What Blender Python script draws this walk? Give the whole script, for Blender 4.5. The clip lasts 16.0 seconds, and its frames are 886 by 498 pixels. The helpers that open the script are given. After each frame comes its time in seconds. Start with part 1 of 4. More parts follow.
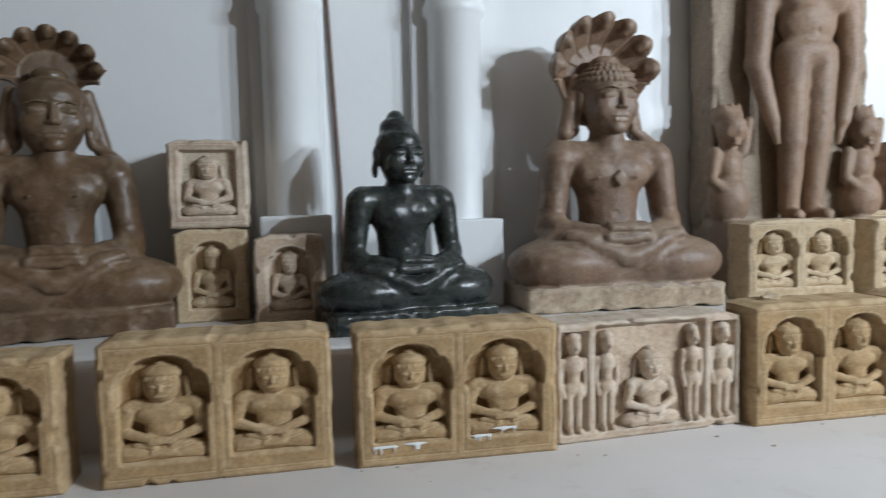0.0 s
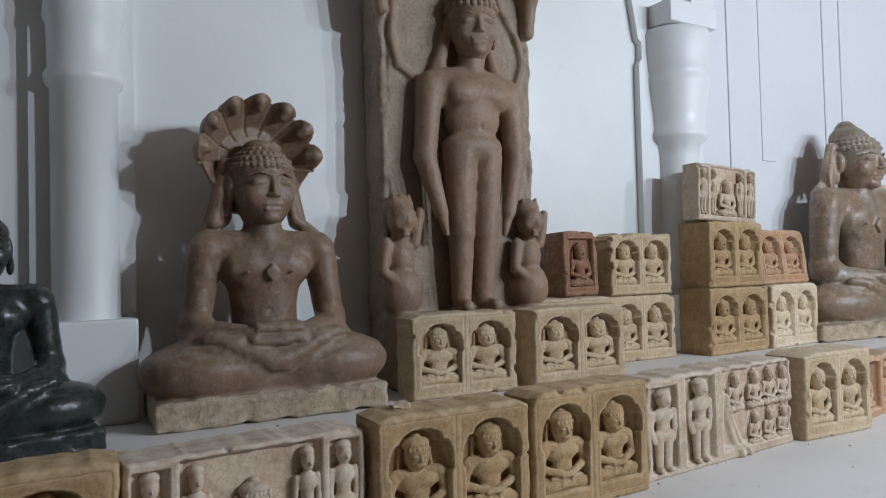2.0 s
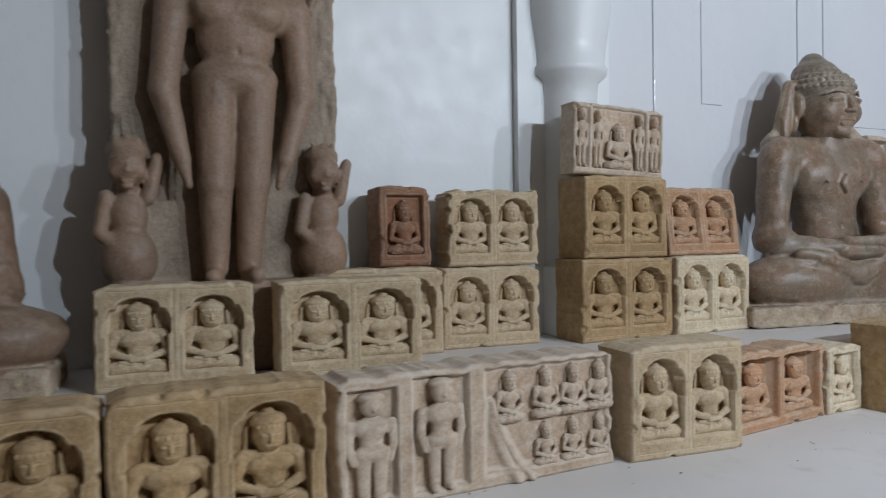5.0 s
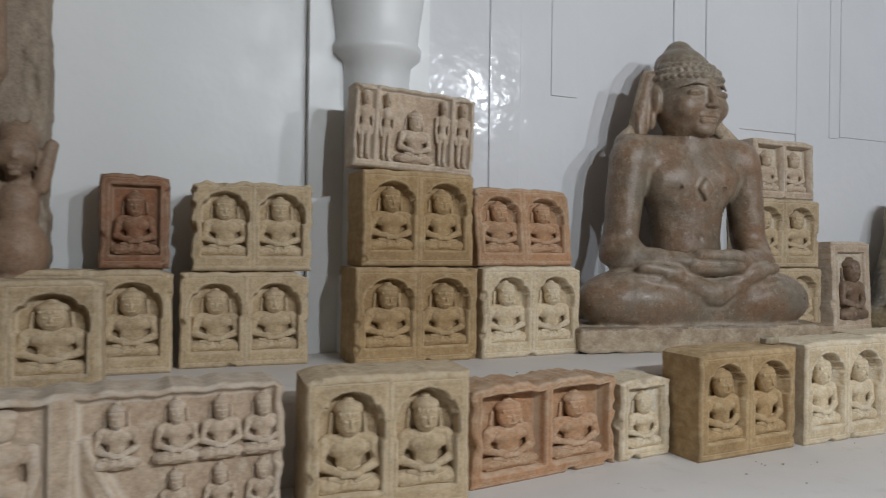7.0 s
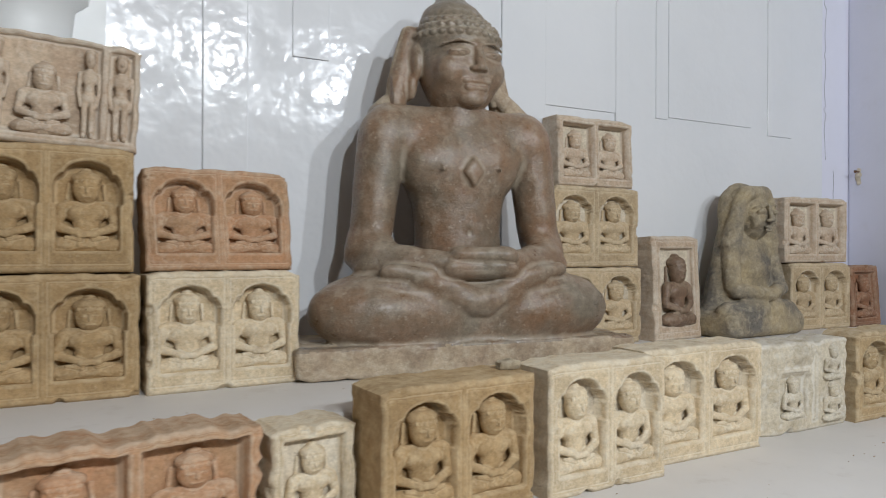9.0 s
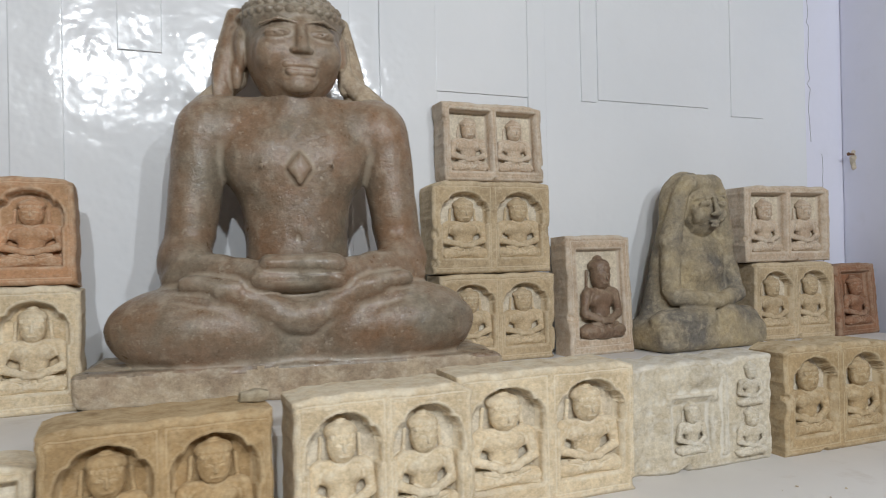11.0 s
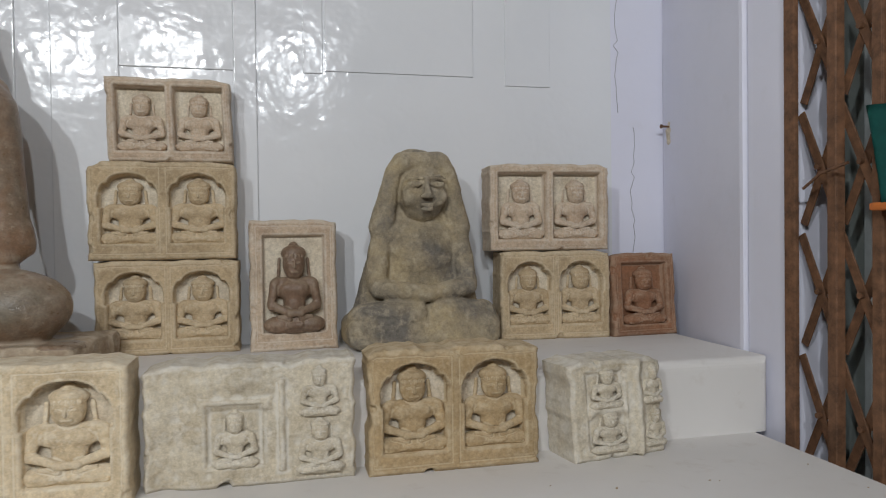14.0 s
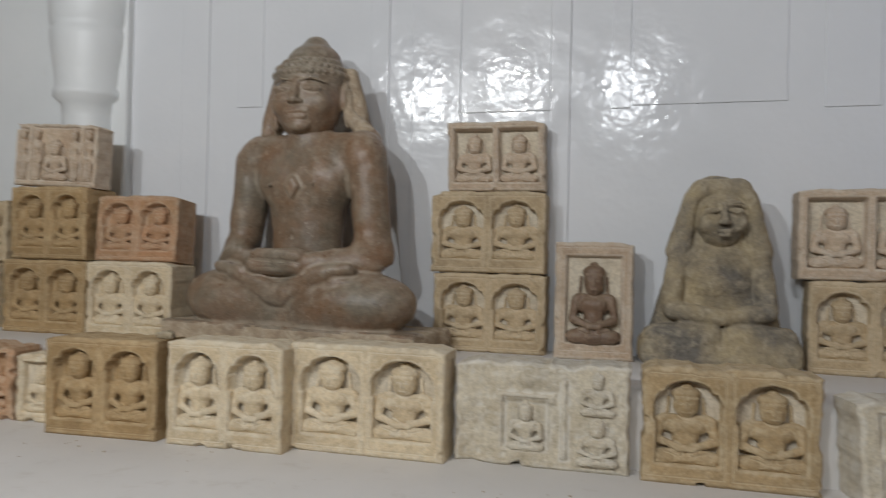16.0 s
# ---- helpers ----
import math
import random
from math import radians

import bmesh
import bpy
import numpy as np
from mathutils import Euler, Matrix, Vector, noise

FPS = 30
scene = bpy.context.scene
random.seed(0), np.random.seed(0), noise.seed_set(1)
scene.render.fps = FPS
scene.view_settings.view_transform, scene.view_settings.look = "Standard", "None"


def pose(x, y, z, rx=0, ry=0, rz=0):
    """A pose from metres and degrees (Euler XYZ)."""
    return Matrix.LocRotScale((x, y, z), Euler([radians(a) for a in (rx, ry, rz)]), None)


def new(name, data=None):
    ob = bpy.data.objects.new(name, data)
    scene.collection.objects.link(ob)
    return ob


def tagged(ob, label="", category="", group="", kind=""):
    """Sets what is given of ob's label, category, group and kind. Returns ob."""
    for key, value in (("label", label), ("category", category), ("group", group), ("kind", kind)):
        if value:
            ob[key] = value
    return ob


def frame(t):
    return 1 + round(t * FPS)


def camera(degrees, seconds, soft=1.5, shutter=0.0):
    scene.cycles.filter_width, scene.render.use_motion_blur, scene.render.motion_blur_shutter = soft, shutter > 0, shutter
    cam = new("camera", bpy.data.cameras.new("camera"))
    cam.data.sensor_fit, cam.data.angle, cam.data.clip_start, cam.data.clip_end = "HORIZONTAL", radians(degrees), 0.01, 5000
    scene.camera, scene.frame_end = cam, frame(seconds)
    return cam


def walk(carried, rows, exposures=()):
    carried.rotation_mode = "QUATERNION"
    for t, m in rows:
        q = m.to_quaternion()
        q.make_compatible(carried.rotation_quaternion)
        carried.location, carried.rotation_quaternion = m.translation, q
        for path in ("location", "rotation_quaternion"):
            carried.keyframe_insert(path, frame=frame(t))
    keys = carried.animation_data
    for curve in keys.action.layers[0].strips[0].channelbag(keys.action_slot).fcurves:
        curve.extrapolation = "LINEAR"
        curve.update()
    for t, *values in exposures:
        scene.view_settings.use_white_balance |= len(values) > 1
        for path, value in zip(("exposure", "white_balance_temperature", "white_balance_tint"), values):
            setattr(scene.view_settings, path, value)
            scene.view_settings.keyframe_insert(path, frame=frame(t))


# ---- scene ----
cam = camera(65.0, 16.0, soft=1.05, shutter=0.4)
METRES, EYE, TILT, LEAN, TURN = 4.5, 1.32, 0.0, 0.0, -12.5
ROWS = [
    (0.0, 0.0, 0.0, 0.0, -0.09, -3.95, 1.27),
    (0.5, 0.0201, 0.0013, 0.0023, -6.76, -3.34, 1.4),
    (1.0, 0.0388, 0.0102, 0.0016, -14.62, -2.43, 1.14),
    (1.5, 0.0578, 0.0205, 0.0048, -17.93, -1.11, 1.19),
    (2.0, 0.0714, 0.0257, 0.0105, -17.94, 1.52, 1.47),
    (2.5, 0.0932, 0.0269, 0.0132, -14.67, 2.81, 1.42),
    (3.0, 0.1216, 0.0255, 0.0168, -11.27, 4.94, 1.54),
    (3.5, 0.1419, 0.0289, 0.0166, -9.17, 4.45, 1.48),
    (4.0, 0.1675, 0.0486, 0.0057, -8.05, 1.36, 1.57),
    (4.5, 0.2129, 0.0588, 0.0034, -11.14, -1.0, 1.46),
    (7.0, 0.3959, 0.103, 0.0001, -10.68, -0.13, -0.72),
    (7.5, 0.4308, 0.1257, -0.0008, -11.15, -0.4, -0.83),
    (8.0, 0.454, 0.1479, 0.0034, -15.54, 1.08, -0.32),
    (8.5, 0.4897, 0.1575, 0.0004, -16.37, 0.0, -0.26),
    (11.0, 0.6482, 0.1855, 0.0002, -9.3, 0.29, 1.13),
    (11.5, 0.6868, 0.1804, -0.0003, -7.42, -0.95, 1.09),
    (12.0, 0.736, 0.1907, -0.0033, -6.57, -1.46, 1.18),
    (12.5, 0.7775, 0.1906, -0.0021, -6.01, -0.89, 1.1),
    (13.0, 0.8223, 0.1744, -0.0011, -2.22, -1.88, 1.07),
    (13.5, 0.8573, 0.1783, -0.0041, -0.68, -2.56, 1.03),
    (14.0, 0.8776, 0.2001, -0.0018, -0.7, -0.97, 0.74),
    (14.5, 0.8863, 0.2041, -0.0033, 0.98, -1.24, 0.12),
    (15.0, 0.8997, 0.1911, -0.002, 11.49, -2.15, -0.66),
    (15.5, 0.9128, 0.1803, -0.0036, 19.67, -1.14, -1.25),
    (16.0, 0.9107, 0.1658, -0.0, 27.26, 0.35, -1.25),
]
EXPOSURES = [(0.0, 0.98, 5550, 6), (0.5, 0.88, 5400, 6), (1.5, 0.18, 5300, 7), (2.2, 0.18, 5700, 9), (3.0, 0.38, 5900, 9), (3.5, 0.20, 5900, 7), (4.5, -0.10, 5500, 8), (7.0, -0.42, 6000, 9), (8.0, -0.14, 6050, 8), (8.7, -0.08, 6000, 8), (11.0, -0.02, 6100, 8), (12.5, 0.05, 6000, 8), (13.5, -0.18, 6050, 9), (14.0, -0.33, 6150, 9), (15.0, -0.56, 6100, 8), (16.0, -0.50, 6200, 9)]
walk(cam, [(t, pose(0, 0, EYE, TILT, LEAN, TURN) @ pose(METRES * x, METRES * y, METRES * z, 90 + pitch, roll, yaw)) for t, x, y, z, yaw, pitch, roll in ROWS], EXPOSURES)

# ---- light: three bare bulbs hanging in the hall ----
world = bpy.data.worlds.new("world")
world.use_nodes = True
world.node_tree.nodes["Background"].inputs[0].default_value = (0.02, 0.022, 0.025, 1)
scene.world = world


def bulb(name, place, watts, colour, radius):
    data = bpy.data.lights.new(name, "POINT")
    data.energy, data.color, data.shadow_soft_size = watts, colour, radius
    lamp = new(name, data)
    lamp.matrix_world = pose(*place)
    return lamp


bulb("lamp_bulb", (3.35, -1.25, 2.55), 98, (0.98, 0.985, 0.97), 0.04)
bulb("lamp_bulb", (2.70, -1.25, 2.50), 112, (0.98, 0.985, 0.97), 0.04)
bulb("lamp_bulb", (4.15, -1.30, 2.50), 76, (0.97, 0.98, 0.98), 0.04)

LOW, HIGH, WALL, SIDE, EDGE, RISER = 0.888, 1.048, 1.84, 5.065, 0.58, 1.31
random.seed(7)


# ---- materials ----
def shader(name):
    mat = bpy.data.materials.new(name)
    mat.use_nodes = True
    tree = mat.node_tree
    return mat, tree, tree.nodes["Principled BSDF"]


def add(tree, kind, **inputs):
    node = tree.nodes.new(kind)
    for key, value in inputs.items():
        node.inputs[key.replace("_", " ")].default_value = value
    return node


def blend(tree, fac, a, b, how="MIX"):
    node = tree.nodes.new("ShaderNodeMix")
    node.data_type, node.blend_type = "RGBA", how
    for slot, value in ((0, fac), (6, a), (7, b)):
        if hasattr(value, "links"):
            tree.links.new(value, node.inputs[slot])
        else:
            node.inputs[slot].default_value = value if slot == 0 else (*value, 1)
    return node.outputs[2]


def ramp(tree, source, low, high, a=0.0, b=1.0):
    node = tree.nodes.new("ShaderNodeMapRange")
    tree.links.new(source, node.inputs[0])
    for slot, value in ((1, low), (2, high), (3, a), (4, b)):
        node.inputs[slot].default_value = value
    return node.outputs[0]


def coords(tree, spread=True):
    where = tree.nodes.new("ShaderNodeTexCoord").outputs["Object"]
    if not spread:
        return where
    info = tree.nodes.new("ShaderNodeObjectInfo")
    shift = tree.nodes.new("ShaderNodeVectorMath")
    shift.operation = "MULTIPLY_ADD"
    tree.links.new(info.outputs["Random"], shift.inputs[0])
    shift.inputs[1].default_value = (37, 19, 53)
    tree.links.new(where, shift.inputs[2])
    return shift.outputs[0]


def noisy(tree, where, scale, detail=5, rough=0.6):
    node = add(tree, "ShaderNodeTexNoise", Scale=scale, Detail=detail, Roughness=rough)
    tree.links.new(where, node.inputs["Vector"])
    return node.outputs["Fac"]


def relief(tree, out, height, strength, distance, under=None):
    node = add(tree, "ShaderNodeBump", Strength=strength, Distance=distance)
    tree.links.new(height, node.inputs["Height"])
    if under:
        tree.links.new(under, node.inputs["Normal"])
    if out:
        tree.links.new(node.outputs[0], out.inputs["Normal"])
    return node.outputs[0]


def stone(name, main, patch, dust, rough=0.75, dusty=0.5, coarse=7.0, wear=0.5, bump=0.5, shine=0.35, powder=0.0, specks=0.0, settle=0.45):
    """Carved stone: two tones in patches, fine grain, pale dust in specks and on worn edges."""
    mat, tree, out = shader(name)
    where = coords(tree)
    big, mid, fine = noisy(tree, where, coarse, 6), noisy(tree, where, 38, 5, 0.7), noisy(tree, where, 260, 3)
    base = blend(tree, ramp(tree, big, 0.38, 0.64), main, patch)
    base = blend(tree, ramp(tree, noisy(tree, where, coarse * 0.55, 7, 0.7), 0.50, 0.68, 0, 0.42), base, tuple(c * 0.5 for c in patch))
    base = blend(tree, ramp(tree, mid, 0.51, 0.70, 0, dusty), base, dust)
    grain = blend(tree, ramp(tree, fine, 0.3, 0.7, 0, 1), (0.90, 0.895, 0.89), (1.11, 1.105, 1.10))
    base = blend(tree, 1.0, base, grain, "MULTIPLY")
    pits = noisy(tree, where, 115, 5, 0.7)
    base = blend(tree, 1.0, base, blend(tree, ramp(tree, pits, 0.34, 0.60), (0.84, 0.83, 0.82), (1.10, 1.10, 1.10)), "MULTIPLY")
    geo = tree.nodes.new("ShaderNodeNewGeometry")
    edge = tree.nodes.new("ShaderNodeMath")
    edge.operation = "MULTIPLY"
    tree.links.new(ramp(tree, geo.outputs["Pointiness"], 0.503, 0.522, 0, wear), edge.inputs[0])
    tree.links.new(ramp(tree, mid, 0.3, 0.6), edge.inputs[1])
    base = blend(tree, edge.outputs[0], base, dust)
    if powder:
        base = blend(tree, ramp(tree, geo.outputs["Pointiness"], 0.497, 0.476, 0, powder), base, dust)
    # dust lies on what faces up
    up = tree.nodes.new("ShaderNodeSeparateXYZ")
    tree.links.new(geo.outputs["Normal"], up.inputs[0])
    lie = tree.nodes.new("ShaderNodeMath")
    lie.operation = "MULTIPLY"
    tree.links.new(ramp(tree, up.outputs["Z"], 0.30, 0.95, 0, settle), lie.inputs[0])
    tree.links.new(ramp(tree, mid, 0.36, 0.60), lie.inputs[1])
    base = blend(tree, lie.outputs[0], base, dust)
    if specks:
        base = blend(tree, ramp(tree, noisy(tree, where, 85, 2, 0.5), 0.66, 0.72, 0, specks), base, dust)
        scratch = tree.nodes.new("ShaderNodeMapping")
        scratch.inputs["Scale"].default_value, scratch.inputs["Rotation"].default_value = (40, 40, 6), (0.4, 0.5, 0.2)
        tree.links.new(where, scratch.inputs["Vector"])
        base = blend(tree, ramp(tree, noisy(tree, scratch.outputs[0], 1.6, 4, 0.6), 0.62, 0.75, 0, specks * 0.6), base, dust)
    tree.links.new(base, out.inputs["Base Color"])
    tree.links.new(ramp(tree, mid, 0.3, 0.7, rough - 0.12, min(rough + 0.12, 1)), out.inputs["Roughness"])
    out.inputs["Specular IOR Level"].default_value = shine
    under = relief(tree, None, mid, bump * 0.9, 0.004)
    under = relief(tree, None, ramp(tree, pits, 0.30, 0.56), bump * 0.7, 0.0016, under)
    relief(tree, out, fine, bump * 0.4, 0.0010, under)
    return mat


def paint(name, colour, shade, rough=0.4, wave=0.25, dirt=(0.55, 0.52, 0.47), dirty=0.15, shine=0.5):
    """Old oil paint on plaster, slightly uneven and scuffed."""
    mat, tree, out = shader(name)
    where = coords(tree, False)
    big, mid, fine = noisy(tree, where, 1.7, 4), noisy(tree, where, 14, 6, 0.65), noisy(tree, where, 130, 3)
    base = blend(tree, ramp(tree, big, 0.35, 0.65), colour, shade)
    base = blend(tree, ramp(tree, mid, 0.58, 0.80, 0, dirty), base, dirt)
    tree.links.new(base, out.inputs["Base Color"])
    tree.links.new(ramp(tree, mid, 0.3, 0.7, rough - 0.08, rough + 0.12), out.inputs["Roughness"])
    out.inputs["Specular IOR Level"].default_value = shine
    under = relief(tree, None, noisy(tree, where, 9, 3), wave, 0.012)
    relief(tree, out, fine, 0.12, 0.001, under)
    return mat


def plain(name, colour, rough=0.6, metal=0.0, vary=0.25, scale=30):
    mat, tree, out = shader(name)
    where = coords(tree)
    n = noisy(tree, where, scale, 6, 0.7)
    darker = tuple(c * (1 - vary) for c in colour)
    tree.links.new(blend(tree, ramp(tree, n, 0.35, 0.65), darker, colour), out.inputs["Base Color"])
    out.inputs["Roughness"].default_value, out.inputs["Metallic"].default_value = rough, metal
    relief(tree, out, n, 0.2, 0.002)
    return mat


WHITE = paint("white_wall_paint", (0.80, 0.815, 0.815), (0.75, 0.77, 0.775), 0.42, 0.18)
GLOSS = paint("glossy_white_paint", (0.76, 0.77, 0.79), (0.72, 0.735, 0.76), 0.13, 0.34, dirty=0.06, shine=0.30)
# bluer white for the walls at the right end
LILAC = paint("lilac_white_wall", (0.75, 0.75, 0.85), (0.70, 0.705, 0.80), 0.5, 0.25)
LEDGE = paint("ledge_white_paint", (0.76, 0.74, 0.72), (0.70, 0.68, 0.655), 0.55, 0.12, (0.5, 0.44, 0.38), 0.45, 0.15)
RED = paint("maroon_riser_paint", (0.20, 0.11, 0.10), (0.15, 0.085, 0.08), 0.6, 0.2)
# dark warm browns for the unseen hall, chosen to keep fill light low
HALL = paint("unseen_hall_brown", (0.15, 0.112, 0.080), (0.125, 0.094, 0.067), 0.6, 0.2)
FLOORING = paint("unseen_floor_brown", (0.22, 0.165, 0.125), (0.18, 0.14, 0.105), 0.35, 0.1)
# near-black that puts the gloom of the unlit room into its walls' colour
DARK = plain("unlit_room_black", (0.05, 0.042, 0.035), 0.8)
RUST = plain("rusty_red_oxide_steel", (0.215, 0.105, 0.052), 0.75, 0.0, 0.6, 38)
ALUMINIUM = plain("dull_aluminium", (0.52, 0.56, 0.55), 0.5, 0.3, 0.15)
FROSTED = plain("dusty_glass", (0.30, 0.33, 0.31), 0.25, 0.0, 0.2, 12)
TEAL = plain("teal_cloth", (0.01, 0.13, 0.11), 0.8)
BRONZE = stone("brown_polished_stone", (0.128, 0.075, 0.037), (0.093, 0.058, 0.031), (0.30, 0.23, 0.15), 0.40, 0.25, 5, 0.3, 0.25, 0.5, 0.25)
BLACK = stone("black_green_stone", (0.015, 0.019, 0.019), (0.032, 0.040, 0.036), (0.12, 0.12, 0.10), 0.28, 0.15, 6, 0.2, 0.2, 0.5, 0.1, 0.0, 0.2)
NAGA = stone("dark_brown_sandstone", (0.232, 0.145, 0.093), (0.178, 0.12, 0.082), (0.36, 0.29, 0.205), 0.44, 0.25, 6, 0.40, 0.4, 0.45, 0.40, 0.25, 0.6)
POWDER = stone("chalky_dusted_stone", (0.66, 0.595, 0.475), (0.56, 0.48, 0.36), (0.76, 0.72, 0.63), 0.9, 0.4, 14, 0.2, 0.5, 0.15)
STELE = stone("brown_sandstone", (0.315, 0.205, 0.134), (0.242, 0.168, 0.117), (0.34, 0.275, 0.20), 0.52, 0.25, 5, 0.30, 0.35, 0.4, 0.35, 0.2)
SLAB = stone("grey_buff_sandstone", (0.356, 0.287, 0.213), (0.287, 0.230, 0.172), (0.42, 0.36, 0.28), 0.75, 0.4, 7, 0.3, 0.7, 0.3, 0.2, 0.3)
CREAM = stone("pale_dusty_stone", (0.46, 0.37, 0.26), (0.33, 0.25, 0.175), (0.60, 0.53, 0.42), 0.8, 0.5, 14, 0.3, 0.8, 0.2, 0.2, 0.3)
GREAT = stone("brown_weathered_stone", (0.236, 0.140, 0.081), (0.190, 0.159, 0.117), (0.46, 0.40, 0.31), 0.36, 0.30, 6, 0.35, 0.4, 0.5, 0.4, 0.4)
ROUGH = stone("rough_grey_stone", (0.448, 0.364, 0.224), (0.190, 0.174, 0.151), (0.52, 0.45, 0.33), 0.85, 0.6, 8, 0.4, 1.0, 0.2, 0.2)
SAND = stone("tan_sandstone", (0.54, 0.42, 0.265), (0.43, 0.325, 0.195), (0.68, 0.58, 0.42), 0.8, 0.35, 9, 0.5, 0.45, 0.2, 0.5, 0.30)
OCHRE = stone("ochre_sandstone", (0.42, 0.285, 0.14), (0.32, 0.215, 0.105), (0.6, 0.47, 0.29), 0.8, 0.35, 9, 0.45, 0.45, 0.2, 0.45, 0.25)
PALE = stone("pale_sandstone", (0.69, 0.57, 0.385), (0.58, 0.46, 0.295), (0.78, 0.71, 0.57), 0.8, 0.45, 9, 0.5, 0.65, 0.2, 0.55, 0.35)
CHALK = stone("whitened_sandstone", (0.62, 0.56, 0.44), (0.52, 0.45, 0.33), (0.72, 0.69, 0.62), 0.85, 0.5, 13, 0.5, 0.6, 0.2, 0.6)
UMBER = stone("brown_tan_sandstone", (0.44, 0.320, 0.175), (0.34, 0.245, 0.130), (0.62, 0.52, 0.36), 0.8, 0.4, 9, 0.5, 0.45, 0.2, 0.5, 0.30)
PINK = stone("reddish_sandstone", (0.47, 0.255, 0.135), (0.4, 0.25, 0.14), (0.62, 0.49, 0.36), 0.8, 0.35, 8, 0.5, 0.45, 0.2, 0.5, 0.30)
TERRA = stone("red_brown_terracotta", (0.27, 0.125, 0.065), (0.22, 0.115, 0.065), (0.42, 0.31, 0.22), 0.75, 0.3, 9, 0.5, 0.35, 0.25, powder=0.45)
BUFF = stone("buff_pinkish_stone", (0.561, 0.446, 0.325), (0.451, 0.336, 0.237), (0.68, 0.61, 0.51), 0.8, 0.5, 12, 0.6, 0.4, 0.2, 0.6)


# ---- mesh helpers ----
def link(name, verts, faces, mat, parent=None, smooth=False):
    data = bpy.data.meshes.new(name)
    data.from_pydata([tuple(v) for v in verts], [], [tuple(int(i) for i in f) for f in faces])
    data.materials.append(mat)
    data.update()
    if smooth:
        data.shade_smooth()
    ob = new(name, data)
    ob.parent = parent
    return ob


def part(name, bm, mat, parent=None, label="", smooth=False):
    data = bpy.data.meshes.new(name)
    bmesh.ops.recalc_face_normals(bm, faces=bm.faces)
    bm.to_mesh(data)
    bm.free()
    data.materials.append(mat)
    if smooth:
        data.shade_smooth()
    ob = new(name, data)
    ob.parent = parent
    return tagged(ob, label)


def box(lo, hi, bevel=0.0, segments=2, bm=None):
    bm = bm or bmesh.new()
    size = [b - a for a, b in zip(lo, hi)]
    made = bmesh.ops.create_cube(bm, size=1, matrix=Matrix.Translation([(a + b) / 2 for a, b in zip(lo, hi)]) @ Matrix.Diagonal((*size, 1)))
    if bevel:
        edges = list({e for v in made["verts"] for e in v.link_edges})
        bmesh.ops.bevel(bm, geom=edges, offset=bevel, segments=segments, profile=0.6, affect="EDGES")
    return bm


def structure(name, bm, mat, label, smooth=False):
    return tagged(part(name, bm, mat, smooth=smooth), label, name.split("_")[0], kind="structure")


def nets(f, lo, step):
    """A smooth closed mesh of the places where the field f is below zero, on a grid of that step."""
    inside = f < 0
    n = np.array(f.shape) - 1
    total, count = np.zeros((*n, 3)), np.zeros(n)
    corners = [(i, j, k) for i in (0, 1) for j in (0, 1) for k in (0, 1)]
    cut = lambda a, c: a[c[0]:c[0] + n[0], c[1]:c[1] + n[1], c[2]:c[2] + n[2]]
    for a in corners:
        for axis in range(3):
            if a[axis]:
                continue
            b = list(a)
            b[axis] = 1
            fa, fb = cut(f, a), cut(f, b)
            cross = (fa < 0) != (fb < 0)
            s = np.where(cross, fa / np.where(cross, fa - fb, 1), 0)
            for d in range(3):
                total[..., d] += np.where(cross, a[d] + (s if d == axis else 0), 0)
            count += cross
    used = count > 0
    index = np.full(n, -1)
    index[used] = np.arange(used.sum())
    cells = np.argwhere(used)
    verts = (cells + total[used] / count[used][:, None]) * step + np.array(lo)
    faces = []
    for axis in range(3):
        u, v = (axis + 1) % 3, (axis + 2) % 3
        lower = np.take(inside, range(n[axis]), axis)
        upper = np.take(inside, range(1, n[axis] + 1), axis)
        places = np.argwhere(lower != upper)
        places = places[(places[:, u] > 0) & (places[:, v] > 0) & (places[:, u] < n[u]) & (places[:, v] < n[v])]
        away = lower[tuple(places.T)]
        quad = []
        for du, dv in ((1, 1), (0, 1), (0, 0), (1, 0)):
            q = places.copy()
            q[:, u] -= du
            q[:, v] -= dv
            quad.append(index[tuple(q.T)])
        quad = np.stack(quad, 1)
        quad[~away] = quad[~away][:, ::-1]
        faces.append(quad)
    return verts, np.concatenate(faces)


def lattice(x, y, z, scale, seed=0.0):
    """Smooth random noise from -1 to 1 at points in space."""
    p = [a * scale + 31.7 + seed * k for a, k in ((x, 1.0), (y, 2.3), (z, 3.1))]
    i = [np.floor(a) for a in p]
    f = [a - b for a, b in zip(p, i)]
    f = [a * a * (3 - 2 * a) for a in f]
    total = 0
    for dx in (0, 1):
        for dy in (0, 1):
            for dz in (0, 1):
                h = np.sin((i[0] + dx) * 127.1 + (i[1] + dy) * 311.7 + (i[2] + dz) * 74.7) * 43758.5453
                w = (f[0] if dx else 1 - f[0]) * (f[1] if dy else 1 - f[1]) * (f[2] if dz else 1 - f[2])
                total = total + (h - np.floor(h)) * w
    return total * 2 - 1


